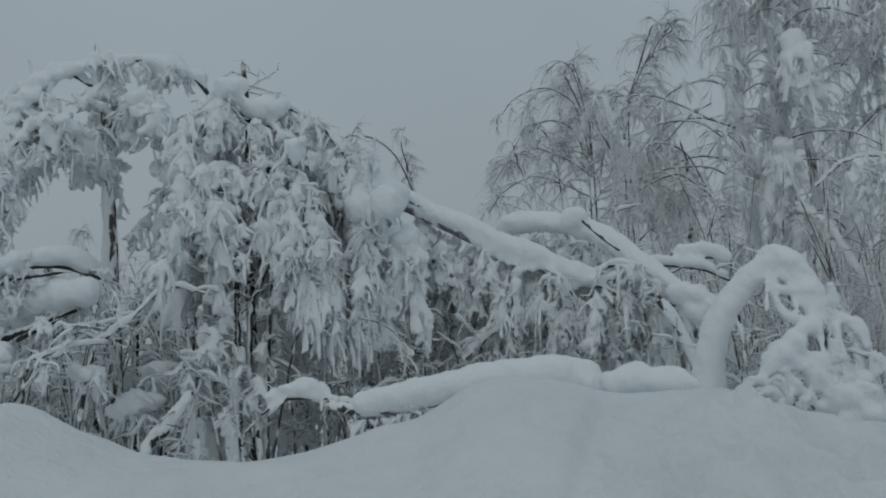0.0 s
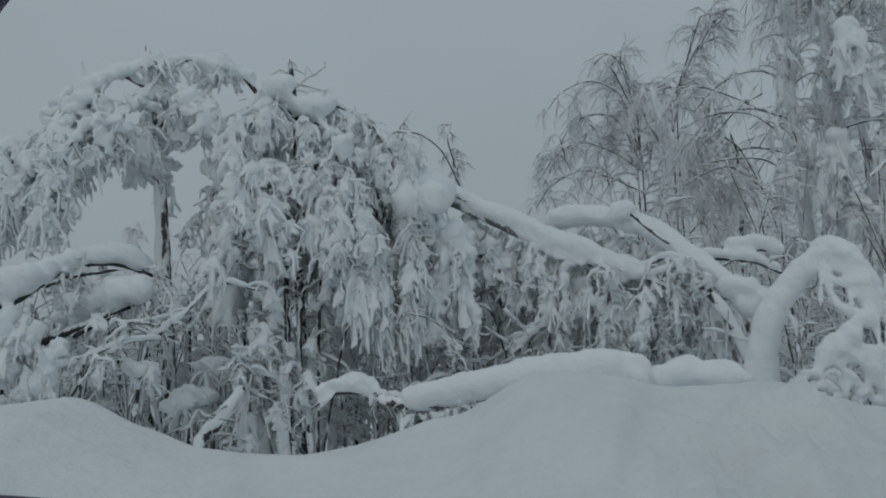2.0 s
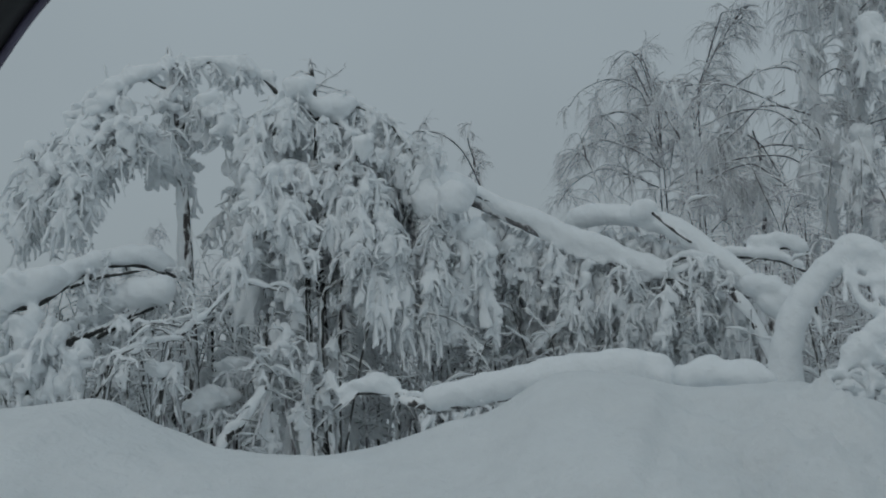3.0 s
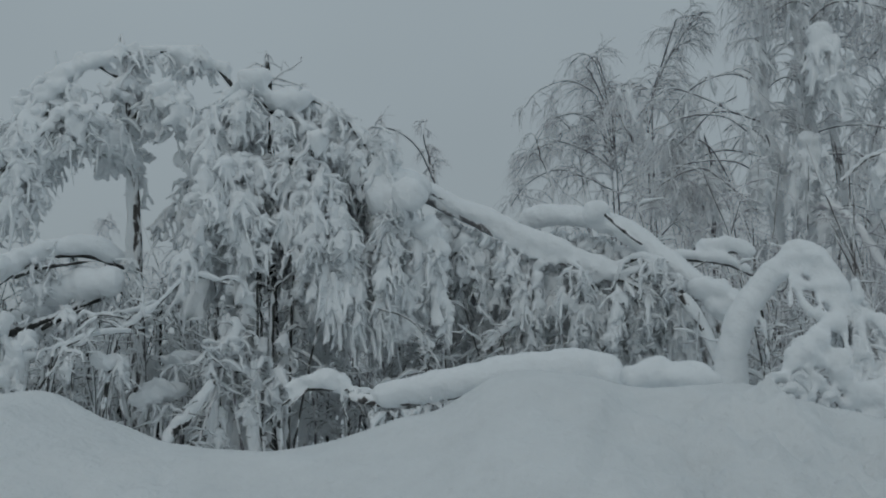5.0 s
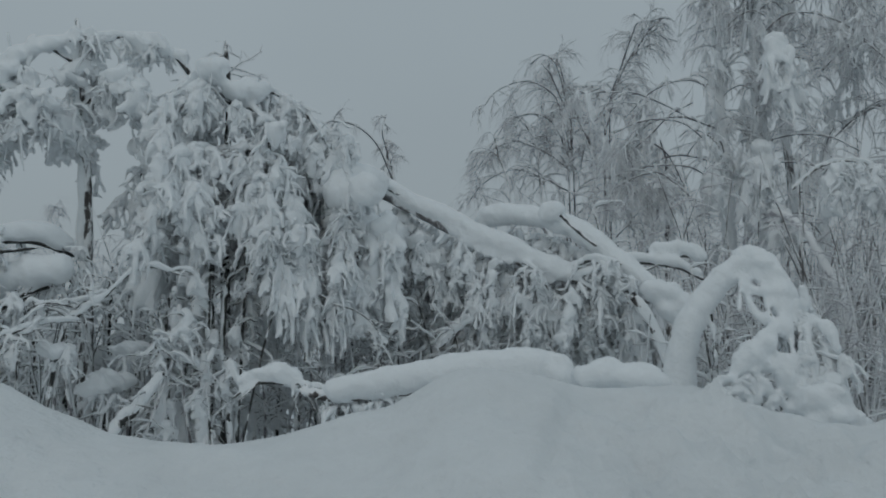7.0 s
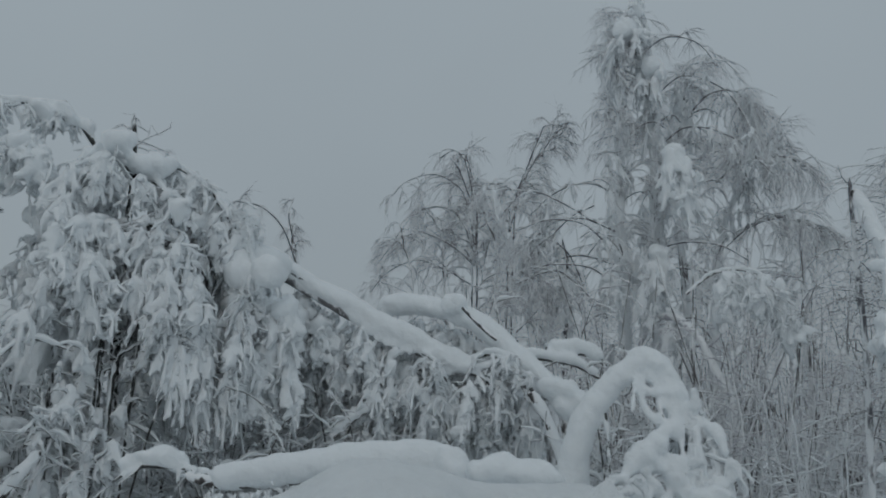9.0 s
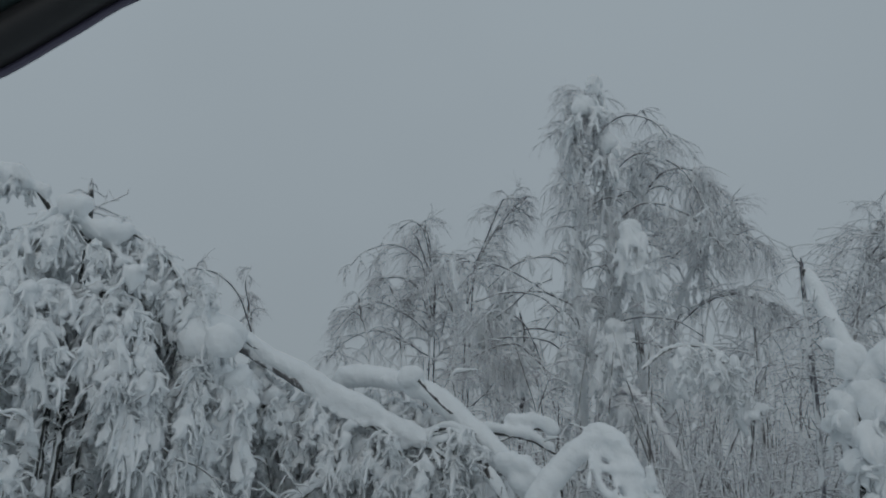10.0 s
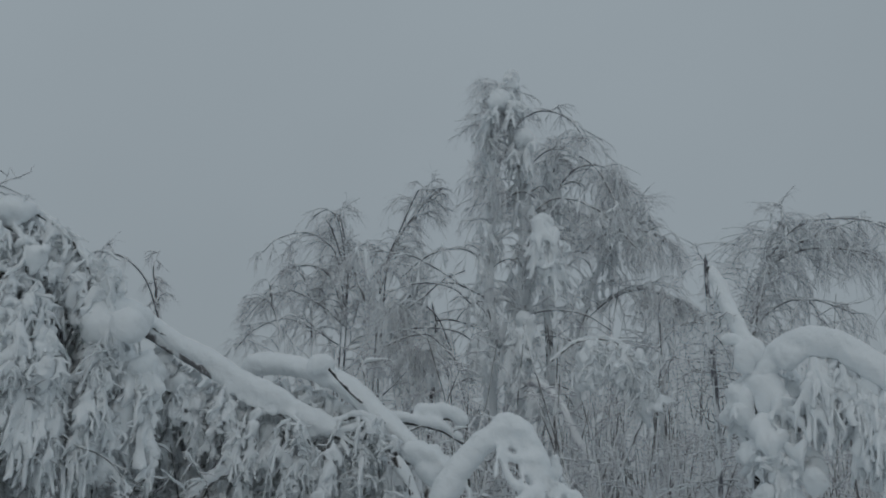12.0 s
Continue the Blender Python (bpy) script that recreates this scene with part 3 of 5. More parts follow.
    nubs(rng, twigs, s2, 26, 0.08, 0.3, 0.007)
    finish(tree, twigs, snow)


def fallen_birch():
    rng = np.random.default_rng(13)
    base = foot((3.43, 13.47, 1.52))
    tree = thing("broken_birch", base, "snapped birch leaning down across the thicket, thick with snow", "tree")
    cap, ball, snow, twigs = Geo(), Geo(), Geo(), Geo()
    p = bough(tree, Geo(), rng, [base, (3.3, 13.4, 2.1), (2.84, 13.2, 2.60), (2.33, 13.28, 2.71), (1.86, 13.37, 2.79), (1.38, 13.45, 3.01), (0.89, 13.53, 3.23), (0.4, 13.62, 3.49),
                                      (-0.1, 13.7, 3.76), (-0.5, 13.78, 4.0), (-0.86, 13.87, 4.2), (-1.19, 13.95, 4.18)], 0.10, 0.125, 0, BARK_TALL, "trunk", 70, sides=12)
    # thin dark strip along the upper trunk, just below the snow
    bough(tree, cap, rng, p[43:62:3] + np.array([0, -0.115, 0.045]), 0.030, 0.026, 0, BARK_BARE, "dark_strip", 24)
    load(cap, p[14:27], 0.075, 0.09, rng, 0.45, 12)
    plastered(cap, rng, p[20:45], 0.105, 0.10, (-0.15, -0.35), 1.0)
    load(cap, p[22:], 0.10, 0.165, rng, 0.16, 14)
    plastered(cap, rng, p[57:], 0.12, 0.12, (-0.1, -0.4), 1.0)
    # bits of snow caught along the lower edge
    e = p[rng.integers(24, 42, 40)] + np.stack([rng.normal(0, 0.05, 40), np.full(40, -0.07), rng.uniform(-0.15, -0.06, 40)], -1)
    pillows(rng, cap, e, rng.uniform(0.025, 0.06, 40), 1.0, 0.2)
    # the tangle at the broken lower end
    q = [bough(tree, cap, rng, pts, 0.03, 0.012, 0.06, BARK_DARK, "branch", 20, lump=0.5) for pts in (
        [(1.9, 13.35, 2.75), (2.2, 13.1, 2.72), (2.6, 12.95, 2.78), (2.75, 12.9, 2.6)], [(2.0, 13.3, 2.72), (2.3, 13.05, 2.55), (2.5, 12.9, 2.32)],
        [(1.4, 13.4, 2.95), (1.6, 13.1, 2.78), (1.75, 13.0, 2.5)], [(2.1, 13.3, 2.85), (2.4, 13.0, 2.92), (2.75, 12.95, 2.85)])]
    heavy_crown(rng, tree, np.array(q), 36, 0.4, 110, 0.35, twigs, snow, 26, up=(-0.9, 0.3), size=(0.4, 0.8), fine=0.5)
    tops = p[rng.integers(16, 52, 34)] + np.stack([rng.normal(0, 0.1, 34), rng.uniform(-0.15, 0.55, 34), rng.uniform(-0.45, -0.12, 34)], -1)
    tassels(rng, tree, twigs, snow, tops, 0.9, 7, (0.4, 0.95))
    s0 = p[rng.integers(14, 60, 80)] + np.stack([rng.normal(0, 0.2, 80), rng.uniform(0.5, 1.3, 80), rng.uniform(-1.5, -0.2, 80)], -1)
    hang_clumps(rng, tree, s0, 0.7, 1.2, 1.1, 0.2, blob=0.1, drape=0.4)
    heavy_crown(rng, tree, p[None, 12:56] + np.array([0, 0.25, 0]), 70, 0.6, 220, 0.45, twigs, snow, 50, up=(-2.0, -0.4), droop1=0.3, tall=1.1, slim=0.9, fine=0.5, blob=0.2, below=0.12)
    mop = spline([(-1.32, 13.84, 4.23), (-1.14, 13.55, 3.84), (-0.85, 13.27, 3.59), (-0.61, 13.19, 3.37), (-0.58, 13.19, 2.89)], 24)
    heavy_crown(rng, tree, mop[None], 60, 0.5, 140, 0.5, twigs, snow, 60, up=(-1.0, 0.0), size=(0.7, 1.2), tall=1.3, blob=0.3, off=[((-0.73, 12.6, 3.82), 0.6), ((-0.33, 13.8, 3.94), 0.4)])
    tassels(rng, tree, twigs, snow, np.array([(-0.85, 13.1, 3.55), (-0.7, 13.05, 3.6), (-0.55, 13.0, 3.55), (-0.45, 13.1, 3.5), (-1.0, 13.15, 3.6), (-0.62, 12.98, 3.3)]), 1.35, 10, (0.8, 1.3), 0.95, 0.1, 0.45, 0.3)
    pillows(rng, ball, [(-0.71, 12.5, 3.8)], [0.235], 1.0, 0.02)
    pillows(rng, cap, [(-0.84, 13.3, 4.06), (-1.0, 13.25, 4.08), (-0.66, 13.45, 4.08), (-1.1, 13.1, 3.98)], [0.30, 0.32, 0.2, 0.26], 1.0, 0.04)
    pillows(rng, cap, [(-1.13, 12.95, 3.84), (-0.95, 12.85, 3.80), (-0.72, 12.75, 3.84)], [0.22, 0.19, 0.17], 1.2, 0.06)
    pillows(rng, cap, [(-1.01, 13.56, 4.24), (-1.23, 13.74, 4.18), (-0.61, 13.19, 3.43), (-0.52, 13.15, 3.25), (-0.58, 13.12, 3.08), (-0.73, 13.18, 3.27), (-1.11, 13.86, 4.42), (-1.4, 13.8, 4.1)], [0.24, 0.24, 0.17, 0.14, 0.13, 0.13, 0.16, 0.18], 0.9, 0.1)
    ball.melt("snow_ball", SNOW, tree, 0.03, "round ball of snow caught on the trunk")
    cap.melt("snow_cap", SNOW, tree, 0.035, "deep even snow along the trunk")
    finish(tree, twigs, snow)


def bowed_birch():
    rng = np.random.default_rng(14)
    base = foot((3.46, 12.53, 1.23))
    tree = thing("bowed_birch", base, "birch bowed flat by snow, its limbs lying crosswise", "tree")
    cap, snow, twigs = Geo(), Geo(), Geo()
    p = bough(tree, Geo(), rng, [base, (3.35, 12.7, 1.9), (3.22, 12.9, 2.32), (2.97, 13.1, 2.62), (2.65, 13.3, 2.95), (2.35, 13.5, 3.23), (2.05, 13.7, 3.44), (1.66, 13.9, 3.56), (1.22, 14.1, 3.61), (0.80, 14.3, 3.54)], 0.09, 0.035, 0, BARK_PALE, "trunk", 60)
    load(cap, p[13:], 0.10, 0.18, rng, 0.10, 14, 0.6)
    plastered(cap, rng, p[14:44], 0.12, 0.10, (-0.1, -0.3), 1.0)
    pillows(rng, cap, [(2.35, 13.45, 3.31), (1.6, 13.85, 3.64), (1.2, 14.05, 3.67)], [0.14, 0.12, 0.12], 0.8, 0.06)
    bough(tree, cap, rng, [(1.95, 13.14, 3.56), (2.2, 13.1, 3.31), (2.43, 13.05, 3.11)], 0.026, 0.022, 0.0, BARK_DARK)
    bough(tree, cap, rng, [(2.9, 13.8, 2.98), (3.39, 13.8, 2.95), (3.77, 13.8, 2.88), (4.13, 13.8, 2.70)], 0.04, 0.025, 0.13, BARK_DARK, shed=0.5)
    bough(tree, cap, rng, [(3.35, 13.9, 3.02), (3.65, 13.9, 3.07), (3.95, 13.9, 3.06), (4.2, 13.9, 2.94)], 0.04, 0.025, 0.17, BARK_DARK, shed=0.6)
    bough(tree, cap, rng, [(2.8, 13.3, 2.72), (3.1, 13.3, 2.78), (3.35, 13.3, 2.88)], 0.022, 0.012, 0.02, BARK_DARK)
    bough(tree, cap, rng, [(2.80, 12.5, 2.38), (3.02, 12.5, 2.02), (3.15, 12.5, 1.69), (3.29, 12.5, 1.30)], 0.06, 0.05, 0.07, BARK_PALE, shed=0.6)
    bough(tree, cap, rng, [(0.22, 13.5, 1.72), (0.47, 13.5, 1.95), (0.73, 13.5, 2.13), (1.13, 13.5, 2.30), (1.33, 13.6, 2.55)], 0.045, 0.04, 0.08, BARK_PALE, shed=0.5, lump=0.5)
    pillows(rng, cap, [(1.87, 13.5, 3.69), (1.95, 13.5, 3.66), (1.80, 13.5, 3.62), (3.12, 12.62, 2.47), (3.29, 12.6, 2.40), (3.47, 12.6, 2.27), (3.29, 12.62, 2.24), (3.5, 12.6, 2.1)], [0.14, 0.13, 0.13, 0.17, 0.19, 0.19, 0.17, 0.18], 0.95, 0.07)
    tops = p[rng.integers(16, 58, 20)] + np.stack([rng.normal(0, 0.1, 20), rng.uniform(0.0, 0.6, 20), rng.uniform(-0.4, -0.12, 20)], -1)
    tassels(rng, tree, twigs, snow, tops, 0.75, 6, (0.5, 1.1))
    tops = np.stack([rng.uniform(0.6, 2.9, 14), rng.uniform(13.0, 13.9, 14), rng.uniform(2.2, 2.6, 14)], -1)
    tassels(rng, tree, twigs, snow, tops, 0.9, 6, (0.45, 1.0), 0.85, 0.4)
    heavy_crown(rng, tree, p[None, 24:] + np.array([0, 0.3, 0]), 60, 0.55, 200, 0.4, twigs, snow, 40, up=(-2.0, -0.3), droop1=0.3, tall=1.1, slim=0.9, fine=0.5, blob=0.2, below=0.1)
    cap.melt("snow_cap", SNOW, tree, 0.035)
    finish(tree, twigs, snow)


def low_birch():
    rng = np.random.default_rng(17)
    base = foot((2.4, 14.4, 1.06))
    tree = thing("bowed_birch", base, "small birch bent low behind, hung with snow tassels", "tree")
    cap, snow, twigs = Geo(), Geo(), Geo()
    p = bough(tree, cap, rng, [base, (2.18, 14.33, 1.89), (1.63, 14.41, 2.38), (0.89, 14.47, 2.62), (0.04, 14.5, 2.91), (-0.9, 14.57, 3.08), (-1.79, 14.69, 3.08), (-2.34, 14.82, 2.76)], 0.06, 0.03, 0.06, BARK_PALE, "trunk", 50)
    plastered(cap, rng, p[:16], 0.07, 0.07, (-0.3, -0.5), 1.0)
    heavy_crown(rng, tree, p[None, 10:], 110, 0.6, 240, 0.45, twigs, snow, 230, up=(-1.6, -0.1), droop1=0.35, tall=1.2, slim=0.9, fine=0.25, drape=0.35, size=(0.6, 1.1))
    cap.melt("snow_cap", SNOW, tree, 0.04)
    finish(tree, twigs, snow)


def snow_arch():
    rng = np.random.default_rng(15)
    base = foot((2.70, 10.16, 1.24), 0.3)
    tree = thing("arched_birch", base, "young birch arched to the ground in a thick snow coat", "tree")
    cap, snow, twigs = Geo(), Geo(), Geo()
    p = bough(tree, Geo(), rng, [base, (2.74, 10.13, 1.36), (2.77, 10.09, 1.62), (2.84, 10.06, 1.89), (2.97, 10.03, 2.12), (3.12, 10.0, 2.31), (3.28, 9.96, 2.46), (3.44, 9.91, 2.55),
                                      (3.56, 9.82, 2.48), (3.68, 9.72, 2.26), (3.78, 9.6, 1.98), (3.86, 9.5, 1.6), (3.9, 9.42, 1.25)], 0.08, 0.025, 0, BARK_DARK, "trunk", 72)
    leg = p[:44]
    n = len(leg)
    thick = np.interp(np.linspace(0, 1, n), [0, 0.3, 0.55, 0.8, 1], [0.185, 0.165, 0.150, 0.125, 0.105]) * (1 + 0.05 * wave(rng, 1, n, 9)[0])
    thick[[0, -1]] = 0.002
    cap.add(*tubes((leg + np.array([-0.02, -0.03, 0.02]))[None], thick[None], 14, 0.02, rng))
    load(cap, p[36:60], 0.06, 0.15, rng, 0.10, 14, 0.8)
    pillows(rng, cap, [(3.38, 9.93, 2.62), (3.48, 9.88, 2.63), (3.58, 9.80, 2.55), (3.66, 9.74, 2.42)], [0.105, 0.12, 0.12, 0.11], 0.85, 0.1)
    # the fallen crown: a torn sheet of snow that hangs from the arch, thickness and places from top to bottom
    for r, pts in ((0.10, [(3.5, 9.85, 2.52), (3.63, 9.78, 2.40), (3.74, 9.7, 2.20), (3.82, 9.63, 1.99), (3.88, 9.55, 1.7), (3.93, 9.48, 1.36), (3.95, 9.4, 1.05)]),
                   (0.095, [(3.46, 9.9, 2.52), (3.58, 9.78, 2.36), (3.66, 9.65, 2.16), (3.65, 9.53, 1.95), (3.55, 9.42, 1.80)]),
                   (0.056, [(3.40, 9.85, 2.44), (3.34, 9.76, 2.28), (3.37, 9.67, 2.10), (3.46, 9.58, 1.97), (3.58, 9.49, 1.91), (3.71, 9.4, 1.93)]),
                   (0.060, [(3.36, 9.8, 2.30), (3.50, 9.7, 2.25), (3.62, 9.6, 2.24), (3.74, 9.55, 2.26)]),
                   (0.028, [(3.51, 9.7, 2.22), (3.50, 9.55, 2.07), (3.50, 9.4, 1.90)]),
                   (0.030, [(3.36, 9.86, 2.50), (3.27, 9.7, 2.28), (3.18, 9.5, 2.02)]),
                   (0.055, [(3.8, 9.6, 1.98), (3.84, 9.47, 2.14), (3.80, 9.45, 2.32)]),
                   (0.060, [(3.76, 9.6, 2.0), (3.93, 9.48, 1.94), (4.02, 9.35, 1.85), (4.08, 9.3, 1.6)]),
                   (0.062, [(3.83, 9.5, 1.92), (3.83, 9.4, 1.7), (3.82, 9.3, 1.43), (3.84, 9.2, 1.16)]),
                   (0.035, [(3.69, 9.5, 1.90), (3.65, 9.38, 1.70), (3.66, 9.25, 1.46)]),
                   (0.060, [(3.66, 9.5, 1.92), (3.50, 9.42, 1.86), (3.34, 9.38, 1.76), (3.20, 9.36, 1.64), (3.08, 9.35, 1.50)]),
                   (0.030, [(3.02, 9.9, 2.03), (3.05, 9.9, 1.79), (3.07, 9.9, 1.40)]),
                   (0.014, [(3.14, 10.0, 2.73), (3.30, 10.0, 2.70), (3.42, 9.95, 2.62)])):
        q = spline(pts, 18)
        g = r * (1 + 0.28 * wave(rng, 1, 18, 7)[0])
        g = np.maximum(g, 0.017)
        g[[0, -1]] = 0.002
        cap.add(*tubes(q[None], g[None], 9, 0.08, rng))
        g = Geo()
        wood(g, spline(pts, 14), min(0.016, r * 0.5), 0.006, 5, rng)
        g.build("limb", BARK_DARK, tree)
    pillows(rng, cap, [(3.17, 9.35, 1.57), (3.28, 9.35, 1.64), (3.30, 9.35, 1.50), (3.42, 9.36, 1.74), (3.10, 9.35, 1.47)], [0.12, 0.125, 0.10, 0.09, 0.09], 0.95, 0.18)
    pillows(rng, cap, [(3.55, 9.3, 1.50), (3.55, 9.3, 1.38)], [0.115, 0.12], 1.2, 0.1)
    pillows(rng, cap, [(2.86, 9.3, 1.31), (2.97, 9.3, 1.37), (3.09, 9.3, 1.25), (3.30, 9.3, 1.29), (3.21, 9.3, 1.17), (3.43, 9.3, 1.19), (3.68, 9.3, 1.27), (3.75, 9.3, 1.48), (3.83, 9.3, 1.21), (3.61, 9.3, 1.11)],
            [0.07, 0.08, 0.10, 0.09, 0.08, 0.08, 0.09, 0.09, 0.10, 0.08], 0.9, 0.28)
    hang_clumps(rng, tree, np.array((2.95, 9.33, 1.14)) + rng.uniform(0, 1, (18, 3)) * (1.0, -0.12, 0.24), 0.4, 0.75, blob=0.4)
    pillows(rng, cap, [(3.74, 9.15, 1.18), (3.88, 9.15, 1.18), (3.96, 9.15, 1.05), (4.1, 9.15, 0.99), (3.81, 9.15, 0.99), (4.21, 9.15, 0.91)], [0.16, 0.17, 0.17, 0.14, 0.16, 0.11], 0.9, 0.1)
    heavy_crown(rng, tree, p[None, 50:], 26, 0.4, 90, 0.35, twigs, snow, 16, up=(-0.9, 0.2), droop1=0.3, size=(0.4, 0.8))
    tassels(rng, tree, twigs, snow, np.array([(3.95, 9.5, 2.0), (4.05, 9.45, 1.85), (3.98, 9.4, 1.7), (4.1, 9.4, 1.6), (3.75, 9.3, 1.7)]), 0.6, 5, (0.45, 0.8))
    cap.melt("snow_cap", SNOW, tree, 0.026, "smooth snow coat with a torn hanging sheet", rough=0.004, pitch=11.0)
    finish(tree, twigs, snow)


def bank_log():
    rng = np.random.default_rng(16)
    base = foot((0.15, 9.0, 1.35), 0.0)
    log = thing("fallen_log", base, "fallen trunk lying behind the bank under a thick snow loaf", "log")
    cap, snow, twigs = Geo(), Geo(), Geo()
    p = bough(log, Geo(), rng, [(1.22, 8.92, 1.38), (0.77, 8.97, 1.42), (0.25, 9.0, 1.39), (-0.28, 9.0, 1.31), (-0.8, 8.96, 1.25), (-1.13, 9.03, 1.31)], 0.12, 0.04, 0, BARK_PALE, "trunk", 50)
    load(cap, p[:43], np.linspace(0.14, 0.09, 43), 0.17 * np.linspace(1.0, 0.5, 43), rng, 0.05, 12)
    pillows(rng, cap, [(1.16, 8.93, 1.5), (1.25, 8.91, 1.49), (1.29, 8.86, 1.43), (1.27, 8.91, 1.35)], [0.17, 0.16, 0.15, 0.13], 0.9, 0.06)
    # a snow slab on the crown that lies beyond the thin end
    pillows(rng, cap, [(-1.70, 9.15, 1.40), (-1.62, 9.16, 1.43), (-1.53, 9.15, 1.45), (-1.43, 9.17, 1.46), (-1.33, 9.15, 1.47), (-1.24, 9.17, 1.45), (-1.18, 9.15, 1.41)], [0.055, 0.075, 0.085, 0.09, 0.10, 0.10, 0.08], 0.9, 0.16)
    for pts, r, deep in (([(-0.80, 8.98, 1.26), (-1.02, 9.06, 1.35), (-1.21, 9.1, 1.36), (-1.51, 9.12, 1.37), (-1.64, 9.12, 1.32), (-1.78, 9.14, 1.22)], 0.020, 0.03),
                         ([(-1.20, 9.1, 1.36), (-1.18, 9.08, 1.19), (-1.13, 9.08, 1.05)], 0.012, 0.03), ([(-1.08, 9.06, 1.36), (-0.94, 9.04, 1.23), (-0.78, 9.04, 1.05)], 0.014, 0.03),
                         ([(-1.15, 9.1, 1.36), (-1.05, 9.05, 1.24), (-0.98, 9.04, 1.10)], 0.012, 0.03), ([(-1.51, 9.1, 1.38), (-1.61, 9.08, 1.29), (-1.70, 9.06, 1.21)], 0.010, 0.02),
                         ([(-0.82, 8.97, 1.28), (-0.95, 9.0, 1.33), (-1.05, 9.0, 1.30)], 0.016, 0.035)):
        bough(log, cap, rng, pts, r, r * 0.6, deep, BARK_DARK, "branch", 20, shed=0.5)
    s, t, x, _ = pick(rng, p[None] - np.array([0, 0.05, 0.10]), 90, 0.1, 0.9)
    fingers(rng, twigs, snow, s, around(rng, 90, -2.5, -0.8), rng.uniform(0.08, 0.3, 90), np.full(90, 0.020), 0.25)
    nubs(rng, snow, p[None], 60, 0.05, 0.2)
    cap.melt("snow_cap", SNOW, log, 0.03, "smooth deep snow loaf")
    finish(log, twigs, snow)
    hump = thing("snow_mound", foot((1.54, 7.85, 1.39)), "rounded mound of fresh snow on the bank top", "snow")
    g = Geo()
    pillows(rng, g, [(1.49, 7.86, 1.44), (1.54, 7.85, 1.53), (1.70, 7.83, 1.43), (1.82, 7.82, 1.42), (1.36, 7.87, 1.42), (1.93, 7.80, 1.38)], [0.16, 0.10, 0.15, 0.14, 0.14, 0.10], 0.8, 0.06)
    g.melt("mound", SNOW, hump, 0.03)


# ---- tall weeping birches ----
def weeping_birch(seed, label, stems, r0, n1, len1, n2, n3, crown_lo=0.3, clumps=0, name="weeping_birch", bark=None, hang=0.48, rise=(0.0, 1.1), forks=(), balls=(), plaster=0.0, share=6, power=0.6, arching=0):
    """stems stand on the ground; forks are further limbs (radius and places); balls are lumps of snow (place and size)."""
    rng = np.random.default_rng(seed)
    base = foot(stems[0][0])
    tree = thing(name, base, label, "tree")
    boughs, arms, fine, snow, cap = Geo(), Geo(), Geo(), Geo(), Geo()
    L = []
    for pts in stems:
        g = Geo()
        p = spline([foot(pts[0]), *pts[1:]], 48)
        p[4:] += 0.06 * np.stack([wave(rng, 1, 44, 7)[0], wave(rng, 1, 44, 7)[0], np.zeros(44)], -1)
        wood(g, p, r0, 0.02, 8, rng, 0.2)
        g.build("trunk", bark or BARK_TALL, tree)
        if plaster:
            k = 1.0 + 0.5 * wave(rng, 1, 48, 16)[0]
            r = np.linspace(r0, r0 * 0.35, 48) * k * plaster
            r[[0, -1]] = 0.002
            cap.add(*tubes((p + np.array([-0.4, -0.9, 0]) * (r0 * 0.35))[None], r[None], 9, 0.12, rng))
        L.append(p)
    drawn, forks = len(forks), list(forks)
    for k in range(arching):
        at = int(rng.uniform(9, 40))
        a = L[k % len(stems)][at]
        out, up = rng.uniform(0.7, 1.3) * (2.0 - at * 0.034), rng.uniform(0.2, 0.55)
        side = rng.uniform(-2.9, 0.2)
        e = np.array([math.cos(side), 0.7 * math.sin(side), 0])
        forks.append((rng.uniform(0.014, 0.022), [a, a + e * out * 0.3 + (0, 0, up * 0.7), a + e * out * 0.7 + (0, 0, up), a + e * out + (0, 0, up * 0.6)]))
    for r, pts in forks:
        g = Geo()
        p = spline(pts, 48)
        wood(g, p, r, 0.012, 7, rng, 0.1)
        g.build("limb", LIMB_DARK, tree)
        q = p[6:-2] + np.array([0, 0, r * 0.9])
        snow.add(*tubes(q[None], (rng.uniform(0.4, 1.1, (1, 40)) * r * 0.6), 5, 0.2, rng))
        L.append(p)
    L = np.array(L)
    heavy = np.concatenate([L[:len(stems)]] * share + [L[len(stems):len(stems) + drawn]])
    s, t, x, _ = pick(rng, heavy, n1, crown_lo, 1.0, power)
    size = 1.15 - 0.72 * x
    b = grow(rng, s, around(rng, n1, *rise) + 0.45 * t, len1 * rng.uniform(0.35, 1.15, n1) * size, 14, rng.uniform(0.09, 0.22, n1), 0.08)
    rb = np.linspace(1, 0.25, 14) * (0.008 + 0.011 * size)[:, None]
    boughs.add(*tubes(b, rb, 4))
    on = rng.uniform(0, 1, n1) < 0.6
    snow.add(*tubes((b + np.array([0, 0, 1.0]) * rb[..., None])[on], (rb * rng.uniform(0.7, 2.2, rb.shape))[on], 4, 0.2, rng))
    s, t, x, i = pick(rng, b, n2, 0.12, 1.0, 0.8)
    c = grow(rng, s, t * 1.0 + around(rng, n2, -0.3, 0.6) * 0.65, len1 * 0.48 * rng.uniform(0.25, 1.2, n2) * size[i] ** 0.5, 6, rng.uniform(0.03, 0.27, n2), 0.12)
    arms.add(*tubes(c, np.linspace(0.0085, 0.004, 6) * np.ones((n2, 1)), 3))
    k = n2 * 2 // 3
